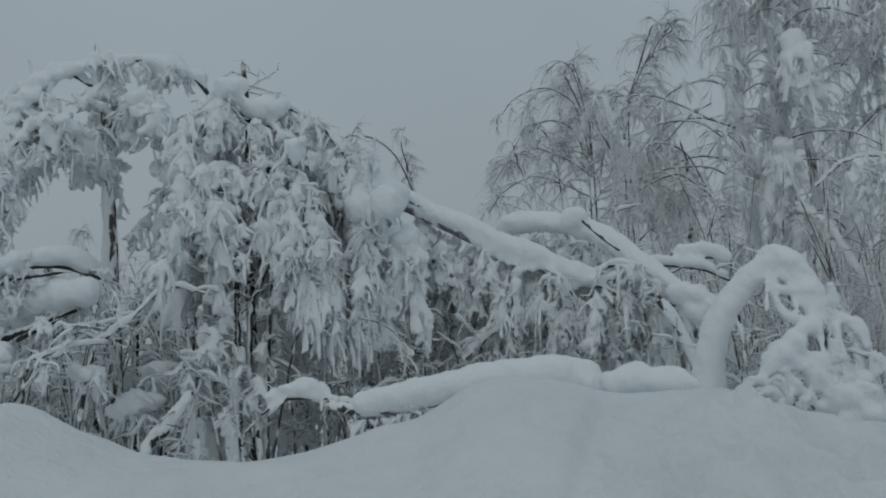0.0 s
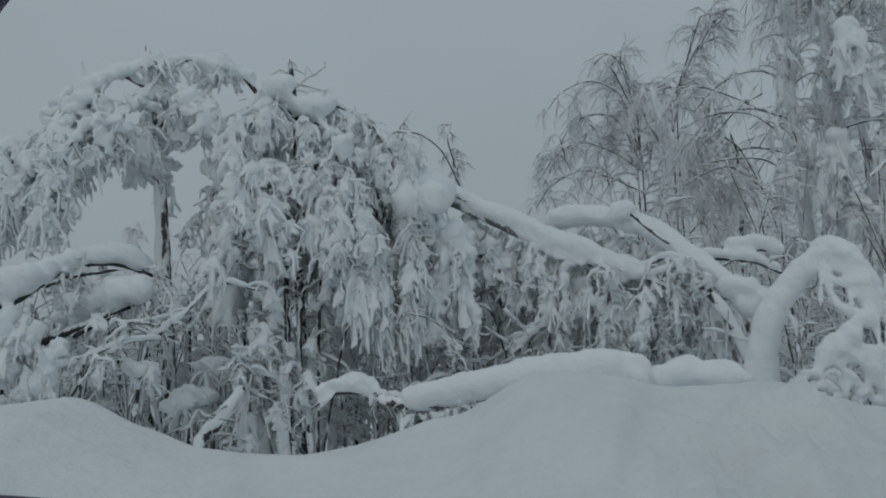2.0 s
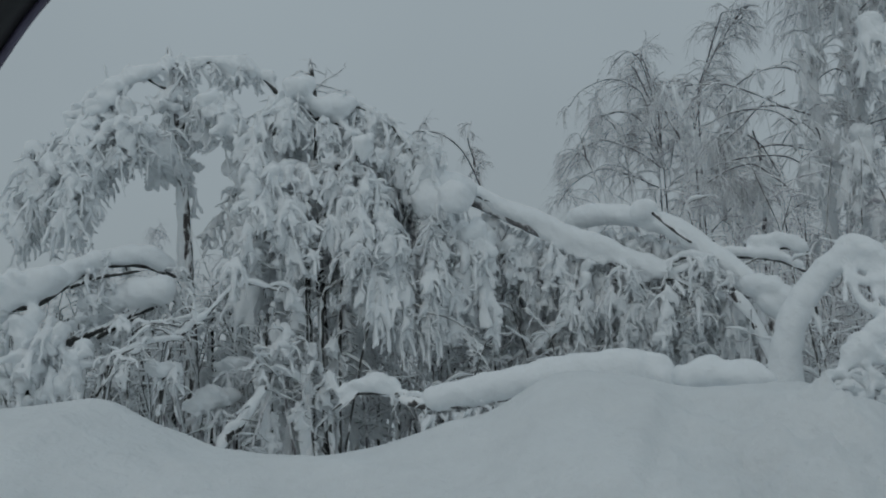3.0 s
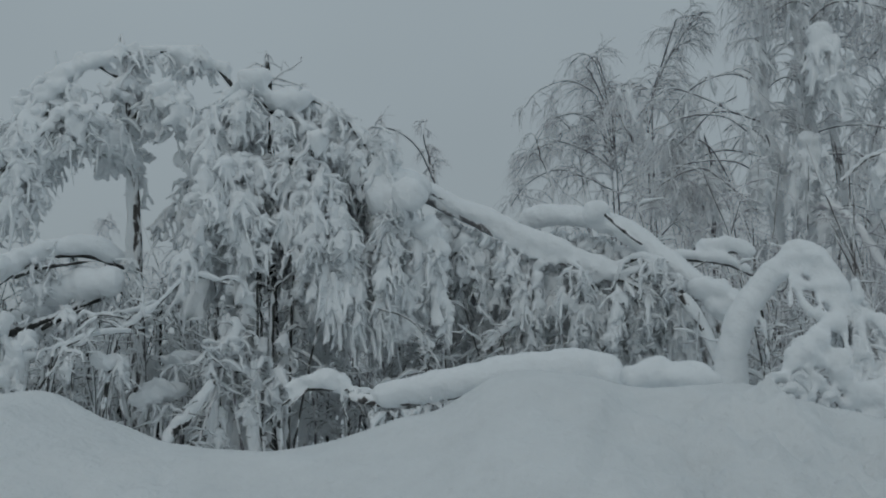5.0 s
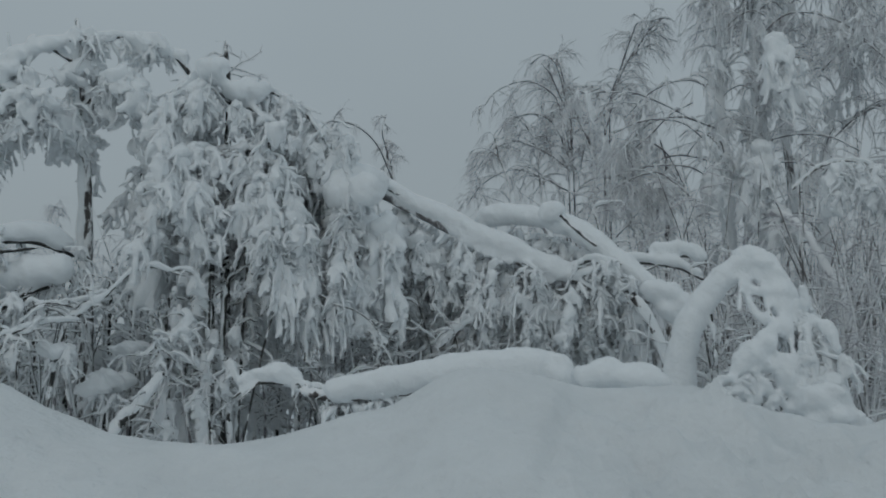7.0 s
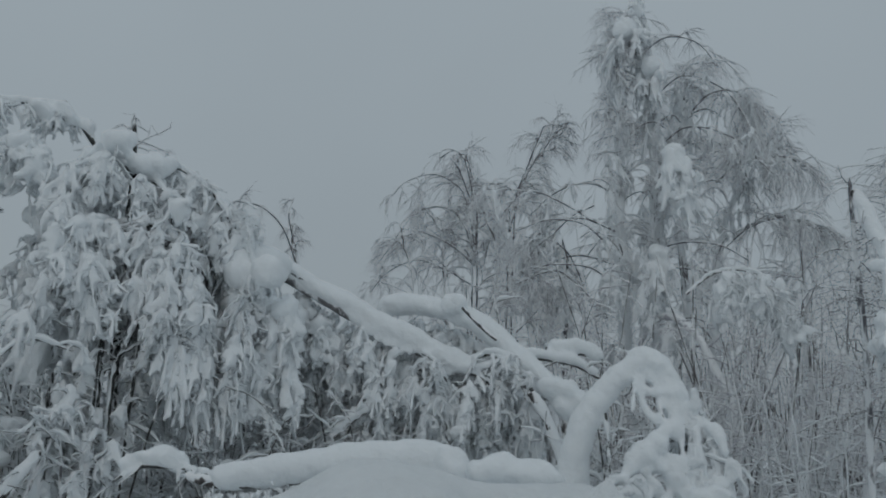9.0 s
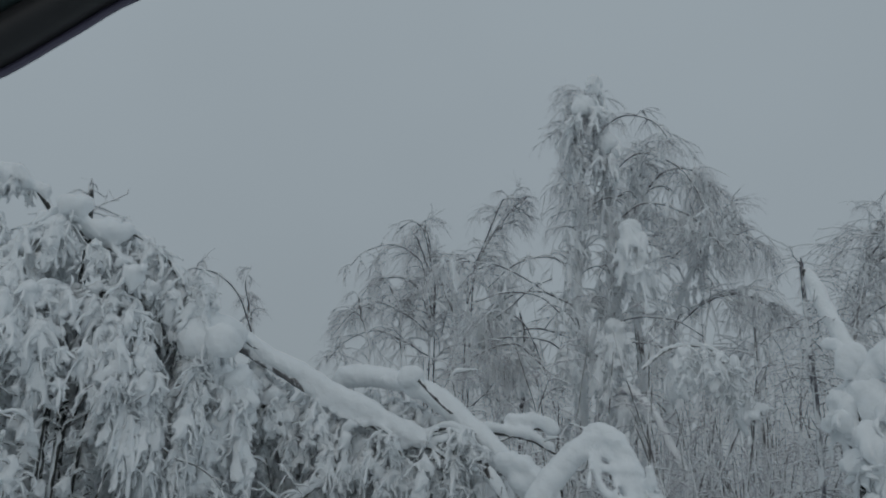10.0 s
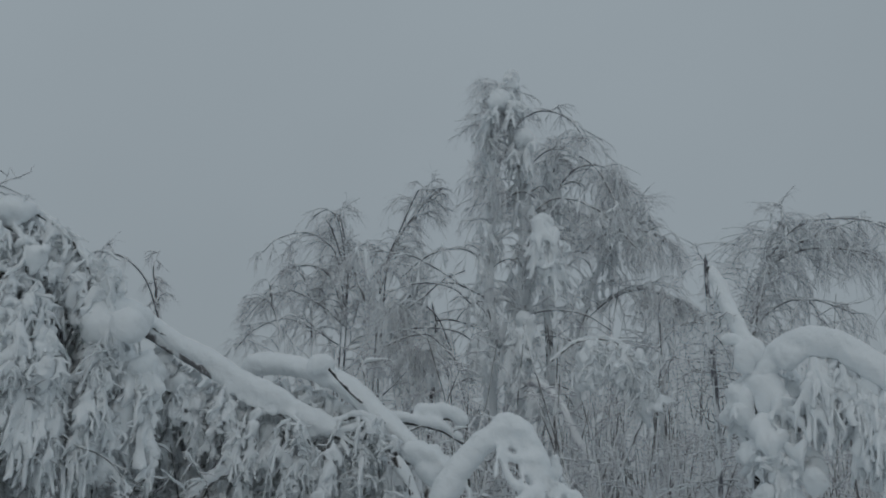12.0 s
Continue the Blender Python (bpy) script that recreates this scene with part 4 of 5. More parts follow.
    snow.add(*tubes(c[:k] + np.array([0, 0, 0.008]), np.full((k, 6), 0.010) * rng.uniform(0.4, 1.8, (k, 6)), 3))
    s, t, x, i = pick(rng, c, n3, 0.1, 1.0)
    d = grow(rng, s, t * 1.0 + around(rng, n3, -0.6, 0.4) * 0.6, hang * rng.uniform(0.2, 1.1, n3), 4, rng.uniform(0.12, 0.5, n3), 0.12)
    fine.add(*tubes(d, np.linspace(0.0048, 0.0030, 4) * np.ones((n3, 1)), 3))
    if clumps:
        s, t, x, _ = pick(rng, L[:len(stems)], clumps, 0.3, 0.98)
        pillows(rng, cap, (s + rng.normal(0, 0.10, (clumps, 3)))[::2], rng.uniform(0.05, 0.11, clumps)[::2], 1.5, 0.25)
        s, t, x, _ = pick(rng, L[:len(stems)], clumps * 3, 0.1, 0.97)
        hang_clumps(rng, tree, s + rng.normal(0, 0.16, (clumps * 3, 3)) * (1, 1, 0), 0.5, 1.2, 1.7, 0.85, slim=0.7)
        s, t, x, _ = pick(rng, b, clumps * 3, 0.1, 0.7)
        hang_clumps(rng, tree, s, 0.5, 1.2, 1.5, 0.85, slim=0.7)
    for c0, size0 in balls:
        pillows(rng, cap, [c0], [size0], 0.95, 0.08)
        hang_clumps(rng, tree, np.array(c0) + rng.normal(0, 0.5, (7, 3)) * size0 - (0, 0, size0 * 0.6), 0.8, 1.5, 1.5, 0.6)
    if clumps or balls:
        tagged(cap.melt("snow_cap", SNOW, tree, 0.05), kind="stuff")
    boughs.build("branch_mass", TWIG_FAR, tree, kind="stuff")
    arms.build("spray_mass", TWIG_FAR, tree, kind="stuff")
    fine.build("twig_mass", TWIG_FINE, tree, kind="stuff")
    snow.build("rime_snow", SNOW, tree, kind="stuff")
    return tree


def tall_birches():
    weeping_birch(21, "tall birch with snow-plastered stem and weeping rimed twigs", [
        [(6.93, 20.88, 2.42), (6.84, 20.91, 4.53), (6.79, 20.93, 7.18), (6.75, 20.92, 9.4), (6.5, 20.92, 11.7)],
        [(7.63, 20.95, 2.47), (7.64, 20.95, 4.61), (7.67, 20.94, 7.01), (7.55, 20.96, 9.6), (7.0, 20.98, 12.25)]],
        0.14, 205, 1.8, 1300, 5000, 0.16, 40, plaster=1.15, share=7, arching=16,
        balls=[((7.10, 20.59, 12.25), 0.2), ((6.73, 20.49, 11.5), 0.30), ((7.33, 20.32, 10.57), 0.26), ((7.48, 19.4, 8.14), 0.25), ((7.61, 19.4, 7.86), 0.22), ((7.75, 19.4, 7.47), 0.19), ((7.25, 19.9, 6.03), 0.2),
               ((7.13, 19.9, 5.6), 0.19), ((7.02, 19.9, 5.11), 0.18), ((7.61, 19.9, 4.6), 0.18), ((6.2, 20.0, 5.42), 0.17)],
        forks=[(0.026, [(6.78, 20.93, 7.46), (6.0, 20.65, 7.71), (5.12, 20.37, 7.39), (4.48, 20.31, 6.78)]),
               (0.026, [(6.78, 20.93, 6.64), (5.75, 20.61, 6.86), (4.91, 20.42, 6.59), (4.29, 20.35, 5.87)]),
               (0.024, [(6.83, 20.91, 5.84), (5.66, 20.64, 6.0), (4.72, 20.46, 5.55), (4.23, 20.37, 4.85)]),
               (0.022, [(7.2, 20.94, 11.0), (7.75, 20.5, 11.4), (8.35, 20.05, 11.15), (8.75, 19.7, 10.4)]),
               (0.022, [(7.58, 20.97, 9.99), (8.16, 20.43, 10.44), (8.94, 19.88, 9.94), (9.37, 19.46, 8.88)]),
               (0.022, [(7.61, 20.96, 8.69), (8.24, 20.4, 9.17), (9.11, 19.8, 8.75), (9.75, 19.27, 7.79)]),
               (0.024, [(7.65, 20.95, 6.33), (8.07, 20.25, 6.37), (8.61, 19.59, 6.18), (9.07, 19.16, 5.77)]),
               (0.024, [(7.69, 20.93, 5.66), (7.85, 20.34, 5.78), (8.39, 19.69, 5.56), (8.75, 19.31, 5.14)])])
    weeping_birch(22, "tall birch leaning outwards with fine grey twigs", [
        [(8.68, 21.3, 2.55), (8.53, 21.36, 5.4), (8.35, 21.43, 7.9), (8.45, 21.37, 9.8), (8.6, 21.31, 10.9)],
        [(9.23, 21.61, 2.59), (9.34, 21.57, 4.83), (9.45, 21.51, 6.76), (10.19, 21.18, 8.49), (10.62, 20.96, 9.44)]],
        0.12, 150, 2.1, 1000, 4000, 0.14, 16, plaster=1.1, share=2, arching=14,
        forks=[(0.026, [(8.5, 21.33, 9.6), (8.95, 20.93, 10.2), (9.45, 20.5, 10.2), (9.85, 20.21, 9.6)]),
               (0.026, [(9.35, 21.45, 8.17), (9.73, 20.84, 8.56), (10.47, 20.25, 8.56), (10.82, 19.84, 8.21)]),
               (0.024, [(9.41, 21.42, 6.46), (9.85, 20.79, 6.94), (10.45, 20.26, 7.1), (10.91, 19.79, 6.78)])])
    weeping_birch(23, "slim birch curving over, bare dark twigs", [
        [(4.59, 23.56, 6.02), (4.63, 23.55, 6.9), (4.78, 23.52, 7.74), (5.08, 23.46, 8.91), (5.44, 23.38, 9.88), (5.8, 23.29, 10.01)],
        [(4.88, 23.81, 6.08), (4.88, 23.8, 7.27), (5.09, 23.76, 8.5), (5.54, 23.66, 9.48), (6.2, 23.49, 10.21)]],
        0.026, 70, 1.2, 360, 1000, 0.05, share=2, power=0.9, rise=(0.3, 1.4),
        bark=LIMB_DARK, forks=[(0.017, [(4.58, 23.5, 6.75), (4.76, 23.5, 7.61), (5.02, 23.5, 8.47), (5.34, 23.5, 9.19), (5.65, 23.5, 9.69), (6.09, 23.5, 9.9)]),
               (0.017, [(4.61, 23.5, 6.82), (4.86, 23.5, 8.04), (5.13, 23.5, 8.76), (5.56, 23.5, 9.33), (5.92, 23.5, 9.46)])])
    weeping_birch(24, "rounded birch with arching bare twigs", [
        [(4.12, 24.66, 5.58), (4.02, 24.67, 7.41), (3.8, 24.71, 8.27), (3.54, 24.75, 8.89), (3.28, 24.78, 9.41)],
        [(4.05, 25.18, 5.65), (4.0, 25.18, 7.52), (3.93, 25.2, 8.81), (3.75, 25.22, 9.58), (3.46, 25.26, 9.71)]],
        0.030, 105, 1.4, 560, 1500, 0.05, 2, share=2, power=1.1, rise=(-0.2, 0.7),
        bark=LIMB_DARK, forks=[(0.017, [(3.95, 24.4, 6.82), (3.89, 24.4, 7.8), (3.75, 24.4, 8.63), (3.55, 24.4, 9.28), (3.26, 24.4, 9.48), (2.88, 24.4, 9.24)]),
               (0.017, [(3.96, 24.4, 7.12), (4.08, 24.4, 8.02), (4.25, 24.4, 8.61), (4.7, 24.4, 8.67)]),
               (0.017, [(3.89, 24.3, 6.92), (3.65, 24.3, 8.0), (3.42, 24.3, 8.46), (2.78, 24.3, 8.76), (2.03, 24.3, 8.51), (1.65, 24.3, 8.07)]),
               (0.017, [(3.86, 24.3, 6.73), (3.46, 24.3, 7.63), (2.89, 24.3, 7.88), (2.29, 24.3, 7.67), (1.83, 24.3, 7.02)]),
               (0.017, [(4.11, 24.2, 6.33), (4.38, 24.2, 7.36), (4.85, 24.2, 8.09), (5.3, 24.2, 8.37)])])
    weeping_birch(28, "low rimed birch clump behind the bowed limbs", [
        [(2.33, 23.89, 4.5), (2.22, 23.9, 5.64), (2.02, 23.91, 6.73), (1.81, 23.93, 7.24)],
        [(3.24, 24.29, 4.6), (3.12, 24.3, 6.06), (2.83, 24.34, 7.4), (2.49, 24.37, 7.85)],
        [(4.39, 23.19, 4.53), (4.29, 23.21, 5.94), (4.09, 23.24, 7.24), (3.82, 23.29, 7.82)]],
        0.035, 130, 1.2, 700, 2100, 0.02, 0, rise=(0.2, 1.6), power=1.15, share=1,
        forks=[(0.022, [(3.89, 24.2, 6.34), (3.27, 24.2, 6.83), (2.48, 24.2, 7.12), (1.82, 24.2, 6.85), (1.33, 24.2, 6.2)]),
               (0.022, [(3.8, 24.2, 5.83), (3.09, 24.2, 6.19), (2.38, 24.2, 6.39), (1.64, 24.2, 6.04), (1.19, 24.2, 5.47)]),
               (0.022, [(3.75, 24.0, 5.43), (4.2, 24.0, 6.0), (4.78, 24.0, 6.12), (5.26, 24.0, 5.74)])])
    weeping_birch(25, "small bare birch top behind the fallen trunk", [
        [(-0.51, 19.99, 4.26), (-0.54, 19.99, 4.99), (-0.64, 19.99, 5.72), (-0.78, 19.98, 6.19)]],
        0.03, 16, 0.6, 90, 320, 0.4, 0, hang=0.3, share=1,
        forks=[(0.02, [(-0.59, 19.99, 5.35), (-0.92, 19.88, 6.08), (-1.38, 19.75, 6.46), (-1.92, 19.71, 6.54)]), (0.018, [(-0.64, 19.99, 5.72), (-0.8, 19.88, 6.32), (-0.72, 19.89, 6.74)])])
    weeping_birch(26, "birch between the tall trunks with dark arching limbs", [
        [(5.24, 20.34, 2.42), (5.34, 20.31, 3.97), (5.36, 20.3, 5.18), (5.26, 20.33, 6.3)]],
        0.06, 60, 1.6, 420, 1700, 0.08, 5, bark=LIMB_DARK, rise=(-0.1, 0.6), share=2,
        forks=[(0.020, [(6.11, 20.0, 6.21), (5.66, 20.0, 6.56), (5.13, 20.0, 6.65), (4.65, 20.0, 6.58), (4.15, 20.0, 6.34)]),
               (0.020, [(5.9, 20.1, 7.05), (5.42, 20.1, 6.79), (5.02, 20.1, 6.4), (4.58, 20.1, 6.01), (4.32, 20.1, 5.68)]),
               (0.020, [(6.09, 19.9, 5.4), (5.69, 19.9, 5.6), (4.98, 19.9, 5.62), (4.27, 19.9, 5.46), (3.9, 19.9, 5.17)]),
               (0.020, [(5.79, 19.8, 4.85), (5.33, 19.8, 5.26), (5.01, 19.8, 5.45), (4.59, 19.8, 5.37), (4.05, 19.8, 5.09)]),
               (0.020, [(5.69, 20.2, 5.23), (5.32, 20.2, 5.96), (4.85, 20.2, 6.24), (4.43, 20.2, 6.19), (4.05, 20.2, 5.9)]),
               (0.020, [(5.9, 20.2, 6.7), (5.38, 20.2, 6.99), (4.73, 20.2, 7.27), (4.12, 20.2, 7.31), (3.45, 20.2, 7.28)]),
               (0.020, [(4.11, 20.4, 4.03), (4.5, 20.4, 4.45), (4.88, 20.4, 4.9)]),
               (0.020, [(5.79, 20.4, 3.92), (5.73, 20.4, 4.53), (5.49, 20.4, 5.03), (5.14, 20.4, 5.16)])])


def far_tree():
    weeping_birch(27, "small far birch showing over the low bough", [[(-11.37, 29.91, 4.88), (-11.38, 29.91, 5.61), (-11.38, 29.91, 6.43)]], 0.04, 24, 0.55, 90, 260, 0.1, 0)


def right_side():
    weeping_birch(31, "back birch half lost in the snowy air", [
        [(13.03, 20.16, 2.52), (13.12, 20.1, 4.74), (13.38, 19.92, 7.22), (14.02, 19.48, 8.32), (15.36, 18.44, 8.97)],
        [(13.25, 20.01, 2.6), (13.31, 19.97, 5.47), (13.4, 19.91, 6.89), (13.63, 19.75, 8.38), (13.95, 19.53, 9.17)],
        [(11.85, 22.02, 2.5), (11.85, 22.01, 4.86), (11.88, 22.0, 6.91)]],
        0.11, 170, 2.2, 1150, 3600, 0.08, 5, share=2,
        forks=[(0.024, [(13.58, 19.79, 8.11), (14.1, 19.17, 8.84), (14.97, 18.12, 8.78), (15.53, 17.37, 8.2)]),
               (0.024, [(13.51, 19.84, 7.9), (14.18, 19.12, 8.22), (14.93, 18.15, 7.99), (15.4, 17.48, 7.36)]),
               (0.024, [(13.42, 19.9, 6.64), (13.71, 19.45, 6.92), (14.1, 18.92, 6.93), (14.71, 18.19, 6.49)])])
    rng = np.random.default_rng(32)
    base = foot((7.72, 12.86, 2.08))
    tree = thing("broken_birch", base, "snapped birch with its top hanging off under snow", "tree")
    cap, snow, twigs = Geo(), Geo(), Geo()
    stem = bough(tree, cap, rng, [base, (7.77, 12.83, 3.06), (7.73, 12.86, 4.42), (7.7, 12.87, 5.77)], 0.055, 0.035, 0, GREY_BARK, "trunk", 30)
    plastered(cap, rng, stem[2:20], 0.045, 0.035, (-0.9, -0.4), 0.7)
    p = bough(tree, Geo(), rng, [(7.75, 12.84, 5.54), (7.76, 12.37, 4.73), (7.78, 11.88, 4.02), (7.75, 11.54, 3.34), (7.7, 11.33, 2.64), (7.66, 11.23, 1.91)], 0.07, 0.03, 0, BARK_DARK, n=40)
    load(cap, p, 0.07, 0.19, rng, 0.3, 12, 0.6)
    heavy_crown(rng, tree, p[None, 14:], 40, 0.5, 140, 0.5, twigs, snow, 80, up=(-0.9, 0.1), size=(0.8, 1.6), blob=0.5, tall=1.2)
    arms = grow(rng, stem[rng.integers(5, 29, 54)], around(rng, 54, -0.3, 0.5), rng.uniform(0.4, 1.1, 54), 8, 0.05, 0.2)
    twigs.add(*tubes(arms, np.linspace(0.014, 0.005, 8) * np.ones((54, 1)), 4))
    nubs(rng, twigs, arms, 420, 0.1, 0.5, 0.006)
    nubs(rng, snow, arms, 200, 0.06, 0.3, 0.012)
    pillows(rng, cap, [(7.63, 11.62, 4.03), (7.57, 11.66, 3.92), (7.6, 11.52, 3.5), (7.75, 11.3, 2.94), (7.53, 11.44, 2.92)], [0.22, 0.20, 0.17, 0.15, 0.12], 1.0, 0.12)
    pillows(rng, cap, [(7.73, 11.43, 3.44), (7.76, 11.41, 3.28), (7.36, 11.56, 3.14), (7.8, 11.14, 2.47), (8.04, 10.97, 2.33)], [0.22, 0.23, 0.12, 0.12, 0.16], 1.4, 0.12)
    pillows(rng, cap, [(7.45, 11.86, 4.24), (7.46, 11.37, 2.63), (7.36, 11.44, 2.54)], [0.12, 0.18, 0.15], 0.75, 0.15)
    cap.melt("snow_cap", SNOW, tree, 0.04)
    finish(tree, twigs, snow)
    base = foot((7.57, 11.54, 1.91))
    tree = thing("arched_birch", base, "birch arched under a smooth snow loaf with hanging twigs", "tree")
    cap, snow, twigs = Geo(), Geo(), Geo()
    p = bough(tree, Geo(), rng, [base, (7.58, 11.53, 2.95), (7.73, 11.43, 3.71), (8.05, 11.09, 3.98), (8.33, 10.75, 3.95), (8.62, 10.39, 3.64), (8.96, 9.96, 3.05)], 0.06, 0.03, 0, BARK_DARK, "trunk", 44)
    load(cap, p[8:], 0.11, 0.24, rng, 0.10, 14)
    plastered(cap, rng, p[16:42], 0.17, 0.13, (-0.2, -0.3), 1.0)
    heavy_crown(rng, tree, p[None, 20:], 60, 0.5, 110, 0.5, twigs, snow, 120, up=(-1.6, -0.4), droop1=0.4, tall=1.3, slim=0.95, fine=0.15, drape=0.45, blob=0.1, size=(0.7, 1.3), below=0.12)
    cap.melt("snow_cap", SNOW, tree, 0.04)
    finish(tree, twigs, snow)


def hooped_trunk():
    rng = np.random.default_rng(34)
    base = foot((8.34, 18.18, 1.97))
    tree = thing("bent_birch", base, "pale trunk hooped over behind the snow arch", "tree")
    cap, snow, twigs = Geo(), Geo(), Geo()
    # TWIG_FINE on the trunk: its pale colour imitates haze and lifts the shaded underside
    p = bough(tree, cap, rng, [base, (8.16, 18.26, 2.51), (7.96, 18.56, 3.35), (7.77, 19.08, 4.14), (7.53, 19.6, 4.54), (7.26, 20.13, 4.53), (6.99, 20.44, 3.96)], 0.11, 0.06, 0, TWIG_FINE, "trunk", 46)
    q = bough(tree, cap, rng, [(6.27, 15.8, 4.39), (6.73, 15.61, 4.76), (7.26, 15.37, 4.77), (7.7, 15.16, 4.43), (7.95, 15.03, 3.84)], 0.03, 0.02, 0.05, BARK_PALE, n=30, lump=0.5, shed=0.4)
    heavy_crown(rng, tree, q[None, 4:], 30, 0.4, 120, 0.6, twigs, snow, 36, 0.026, 0.016, up=(-1.5, 0.0), droop1=0.4, tall=1.4)
    cap.melt("snow_cap", SNOW, tree, 0.04)
    finish(tree, twigs, snow)


def left_side():
    # path of the limb, a thinner limb under it, depth of the snow on it
    for seed, pts, under, deep, label in (
            (41, [(-6.52, 10.9, 2.44), (-6.0, 11.1, 2.51), (-5.74, 11.2, 2.57), (-5.57, 11.35, 2.73), (-5.42, 11.5, 2.87), (-5.25, 11.6, 2.97), (-5.04, 11.8, 3.05), (-4.75, 12.0, 3.04), (-4.41, 12.3, 2.9)],
             [(-5.46, 11.4, 2.76), (-5.2, 11.5, 2.86), (-4.92, 11.6, 2.91), (-4.67, 11.7, 2.95)], 0.27, "low bough bent under a thick roll of snow"),
            (42, [(-5.77, 11.2, 1.87), (-5.47, 11.3, 2.05), (-5.22, 11.45, 2.17), (-4.96, 11.6, 2.29), (-4.75, 11.8, 2.43), (-4.46, 12.1, 2.57)],
             [(-5.12, 11.4, 2.12), (-4.88, 11.5, 2.25), (-4.67, 11.6, 2.37)], 0.04, "second low bough with dark underside and snow on top")):
        rng = np.random.default_rng(seed)
        x0, y0, _ = pts[0]
        tree = thing("bent_birch", foot((x0 - 0.5, y0)), label, "tree")
        cap, snow, twigs = Geo(), Geo(), Geo()
        p = bough(tree, cap, rng, [foot((x0 - 0.5, y0)), *pts], 0.060, 0.028, 0, BARK_BARE, "trunk", 60)
        load(cap, p[8:], 0.02, deep, rng, 0.18, 14, 0.5)
        bough(tree, cap, rng, under, 0.034, 0.016, 0, BARK_BARE, n=30)
        if seed == 41:
            pillows(rng, cap, p[22:58:3] + np.array([0, -0.02, 0.15]) + rng.normal(0, 0.03, (12, 3)), rng.uniform(0.09, 0.14, 12), 0.8, 0.15)
            # the broad shelf of snow at its root and the laden twigs below
            pillows(rng, cap, [(-6.4, 11.05, 2.77), (-6.16, 11.05, 2.77), (-5.92, 11.05, 2.77), (-5.7, 11.05, 2.78), (-5.49, 11.05, 2.86), (-6.01, 11.05, 2.59)], [0.22, 0.22, 0.21, 0.2, 0.17, 0.16], 0.85, 0.14)
            pillows(rng, cap, [(-5.79, 11.0, 2.34), (-5.95, 11.0, 2.22), (-5.77, 11.0, 2.14), (-5.49, 11.0, 1.99), (-5.22, 11.0, 1.75)], [0.14, 0.10, 0.11, 0.10, 0.12], 1.0, 0.25)
            pillows(rng, cap, [(-5.67, 11.0, 1.77), (-5.39, 11.0, 1.53), (-5.94, 11.0, 1.82), (-5.08, 11.0, 1.94), (-5.56, 11.0, 1.47)], [0.10, 0.12, 0.10, 0.08, 0.09], 1.0, 0.25)
            tassels(rng, tree, twigs, snow, [(-6.29, 11.1, 2.54), (-6.11, 11.1, 2.5), (-5.97, 11.1, 2.46), (-5.79, 11.1, 2.45), (-5.58, 11.1, 2.4), (-5.37, 11.1, 2.29), (-5.16, 11.1, 2.11), (-5.93, 11.1, 2.15), (-5.51, 11.1, 2.0), (-5.72, 11.1, 2.14)], 0.9, 5, (0.5, 1.0), 1.0, 0.1, 0.45, 0.5)
        else:
            q = spline([(-5.46, 11.75, 2.54), (-5.24, 11.75, 2.56), (-5.02, 11.75, 2.62), (-4.77, 11.75, 2.68), (-4.51, 11.75, 2.7), (-4.25, 11.75, 2.71)], 24)
            g = np.interp(np.arange(24), [0, 5, 14, 23], [0.12, 0.17, 0.19, 0.16]) * (1 + 0.2 * wave(rng, 1, 24, 8)[0])
            g[[0, -1]] = 0.002
            cap.add(*tubes(q[None], g[None], 14, 0.03, rng))
            bough(tree, cap, rng, [(-4.94, 11.0, 1.41), (-4.81, 11.0, 1.63), (-4.67, 11.0, 1.86), (-4.46, 11.0, 1.96)], 0.014, 0.008, 0.035, BARK_BARE, "branch", 20, shed=0.6)
            bough(tree, cap, rng, [(-4.7, 11.4, 2.1), (-4.56, 11.4, 2.22), (-4.34, 11.4, 2.26), (-4.1, 11.4, 2.21)], 0.012, 0.008, 0.03, BARK_BARE, "branch", 20, shed=0.6)
        heavy_crown(rng, tree, p[None, 20:], 16, 0.45, 50, 0.4, twigs, snow, 6, up=(-0.9, 0.2), size=(0.4, 0.8), blob=0.5)
        cap.melt("snow_cap", SNOW, tree, 0.035)
        finish(tree, twigs, snow, TWIG_DARK)


# ---- stems and brush in the hollow ----
def young_birch(seed, pts, r0, bark, label, deep=0.05, side=14, clumps=4, shed=0.1):
    rng = np.random.default_rng(seed)
    tree = thing("young_birch", foot(pts[0]), label, "tree", "young birches in the hollow")
    cap, snow, twigs = Geo(), Geo(), Geo()
    p = bough(tree, cap, rng, [foot(pts[0]), *pts[1:]], r0, r0 * 0.45, deep, bark, "trunk", 36, shed=shed)
    if not deep:
        plastered(cap, rng, p, r0, r0 * 0.6)
    s, t, x, _ = pick(rng, p[None], side, 0.25, 1.0)
    b = fingers(rng, twigs, snow, s, around(rng, side, 0.0, 0.9) + 0.3 * t, rng.uniform(0.25, 0.8, side), rng.uniform(0.015, 0.035, side), 0.1)
    s, t, x, _ = pick(rng, b, side * 3, 0.2, 1.0)
    c = fingers(rng, twigs, snow, s, around(rng, side * 3, -0.8, 0.3), rng.uniform(0.12, 0.45, side * 3), rng.uniform(0.010, 0.024, side * 3), 0.12, 6, sides=4)
    nubs(rng, snow, c, side * 8, 0.05, 0.2, 0.009)
    if clumps:
        s, t, x, _ = pick(rng, b, clumps, 0.3, 1.0)
        hang_clumps(rng, tree, s, 0.4, 0.9)
    tagged(cap.melt("snow_cap", SNOW, tree, 0.03), kind="stuff")
    finish(tree, twigs, snow, TWIG_DARK)


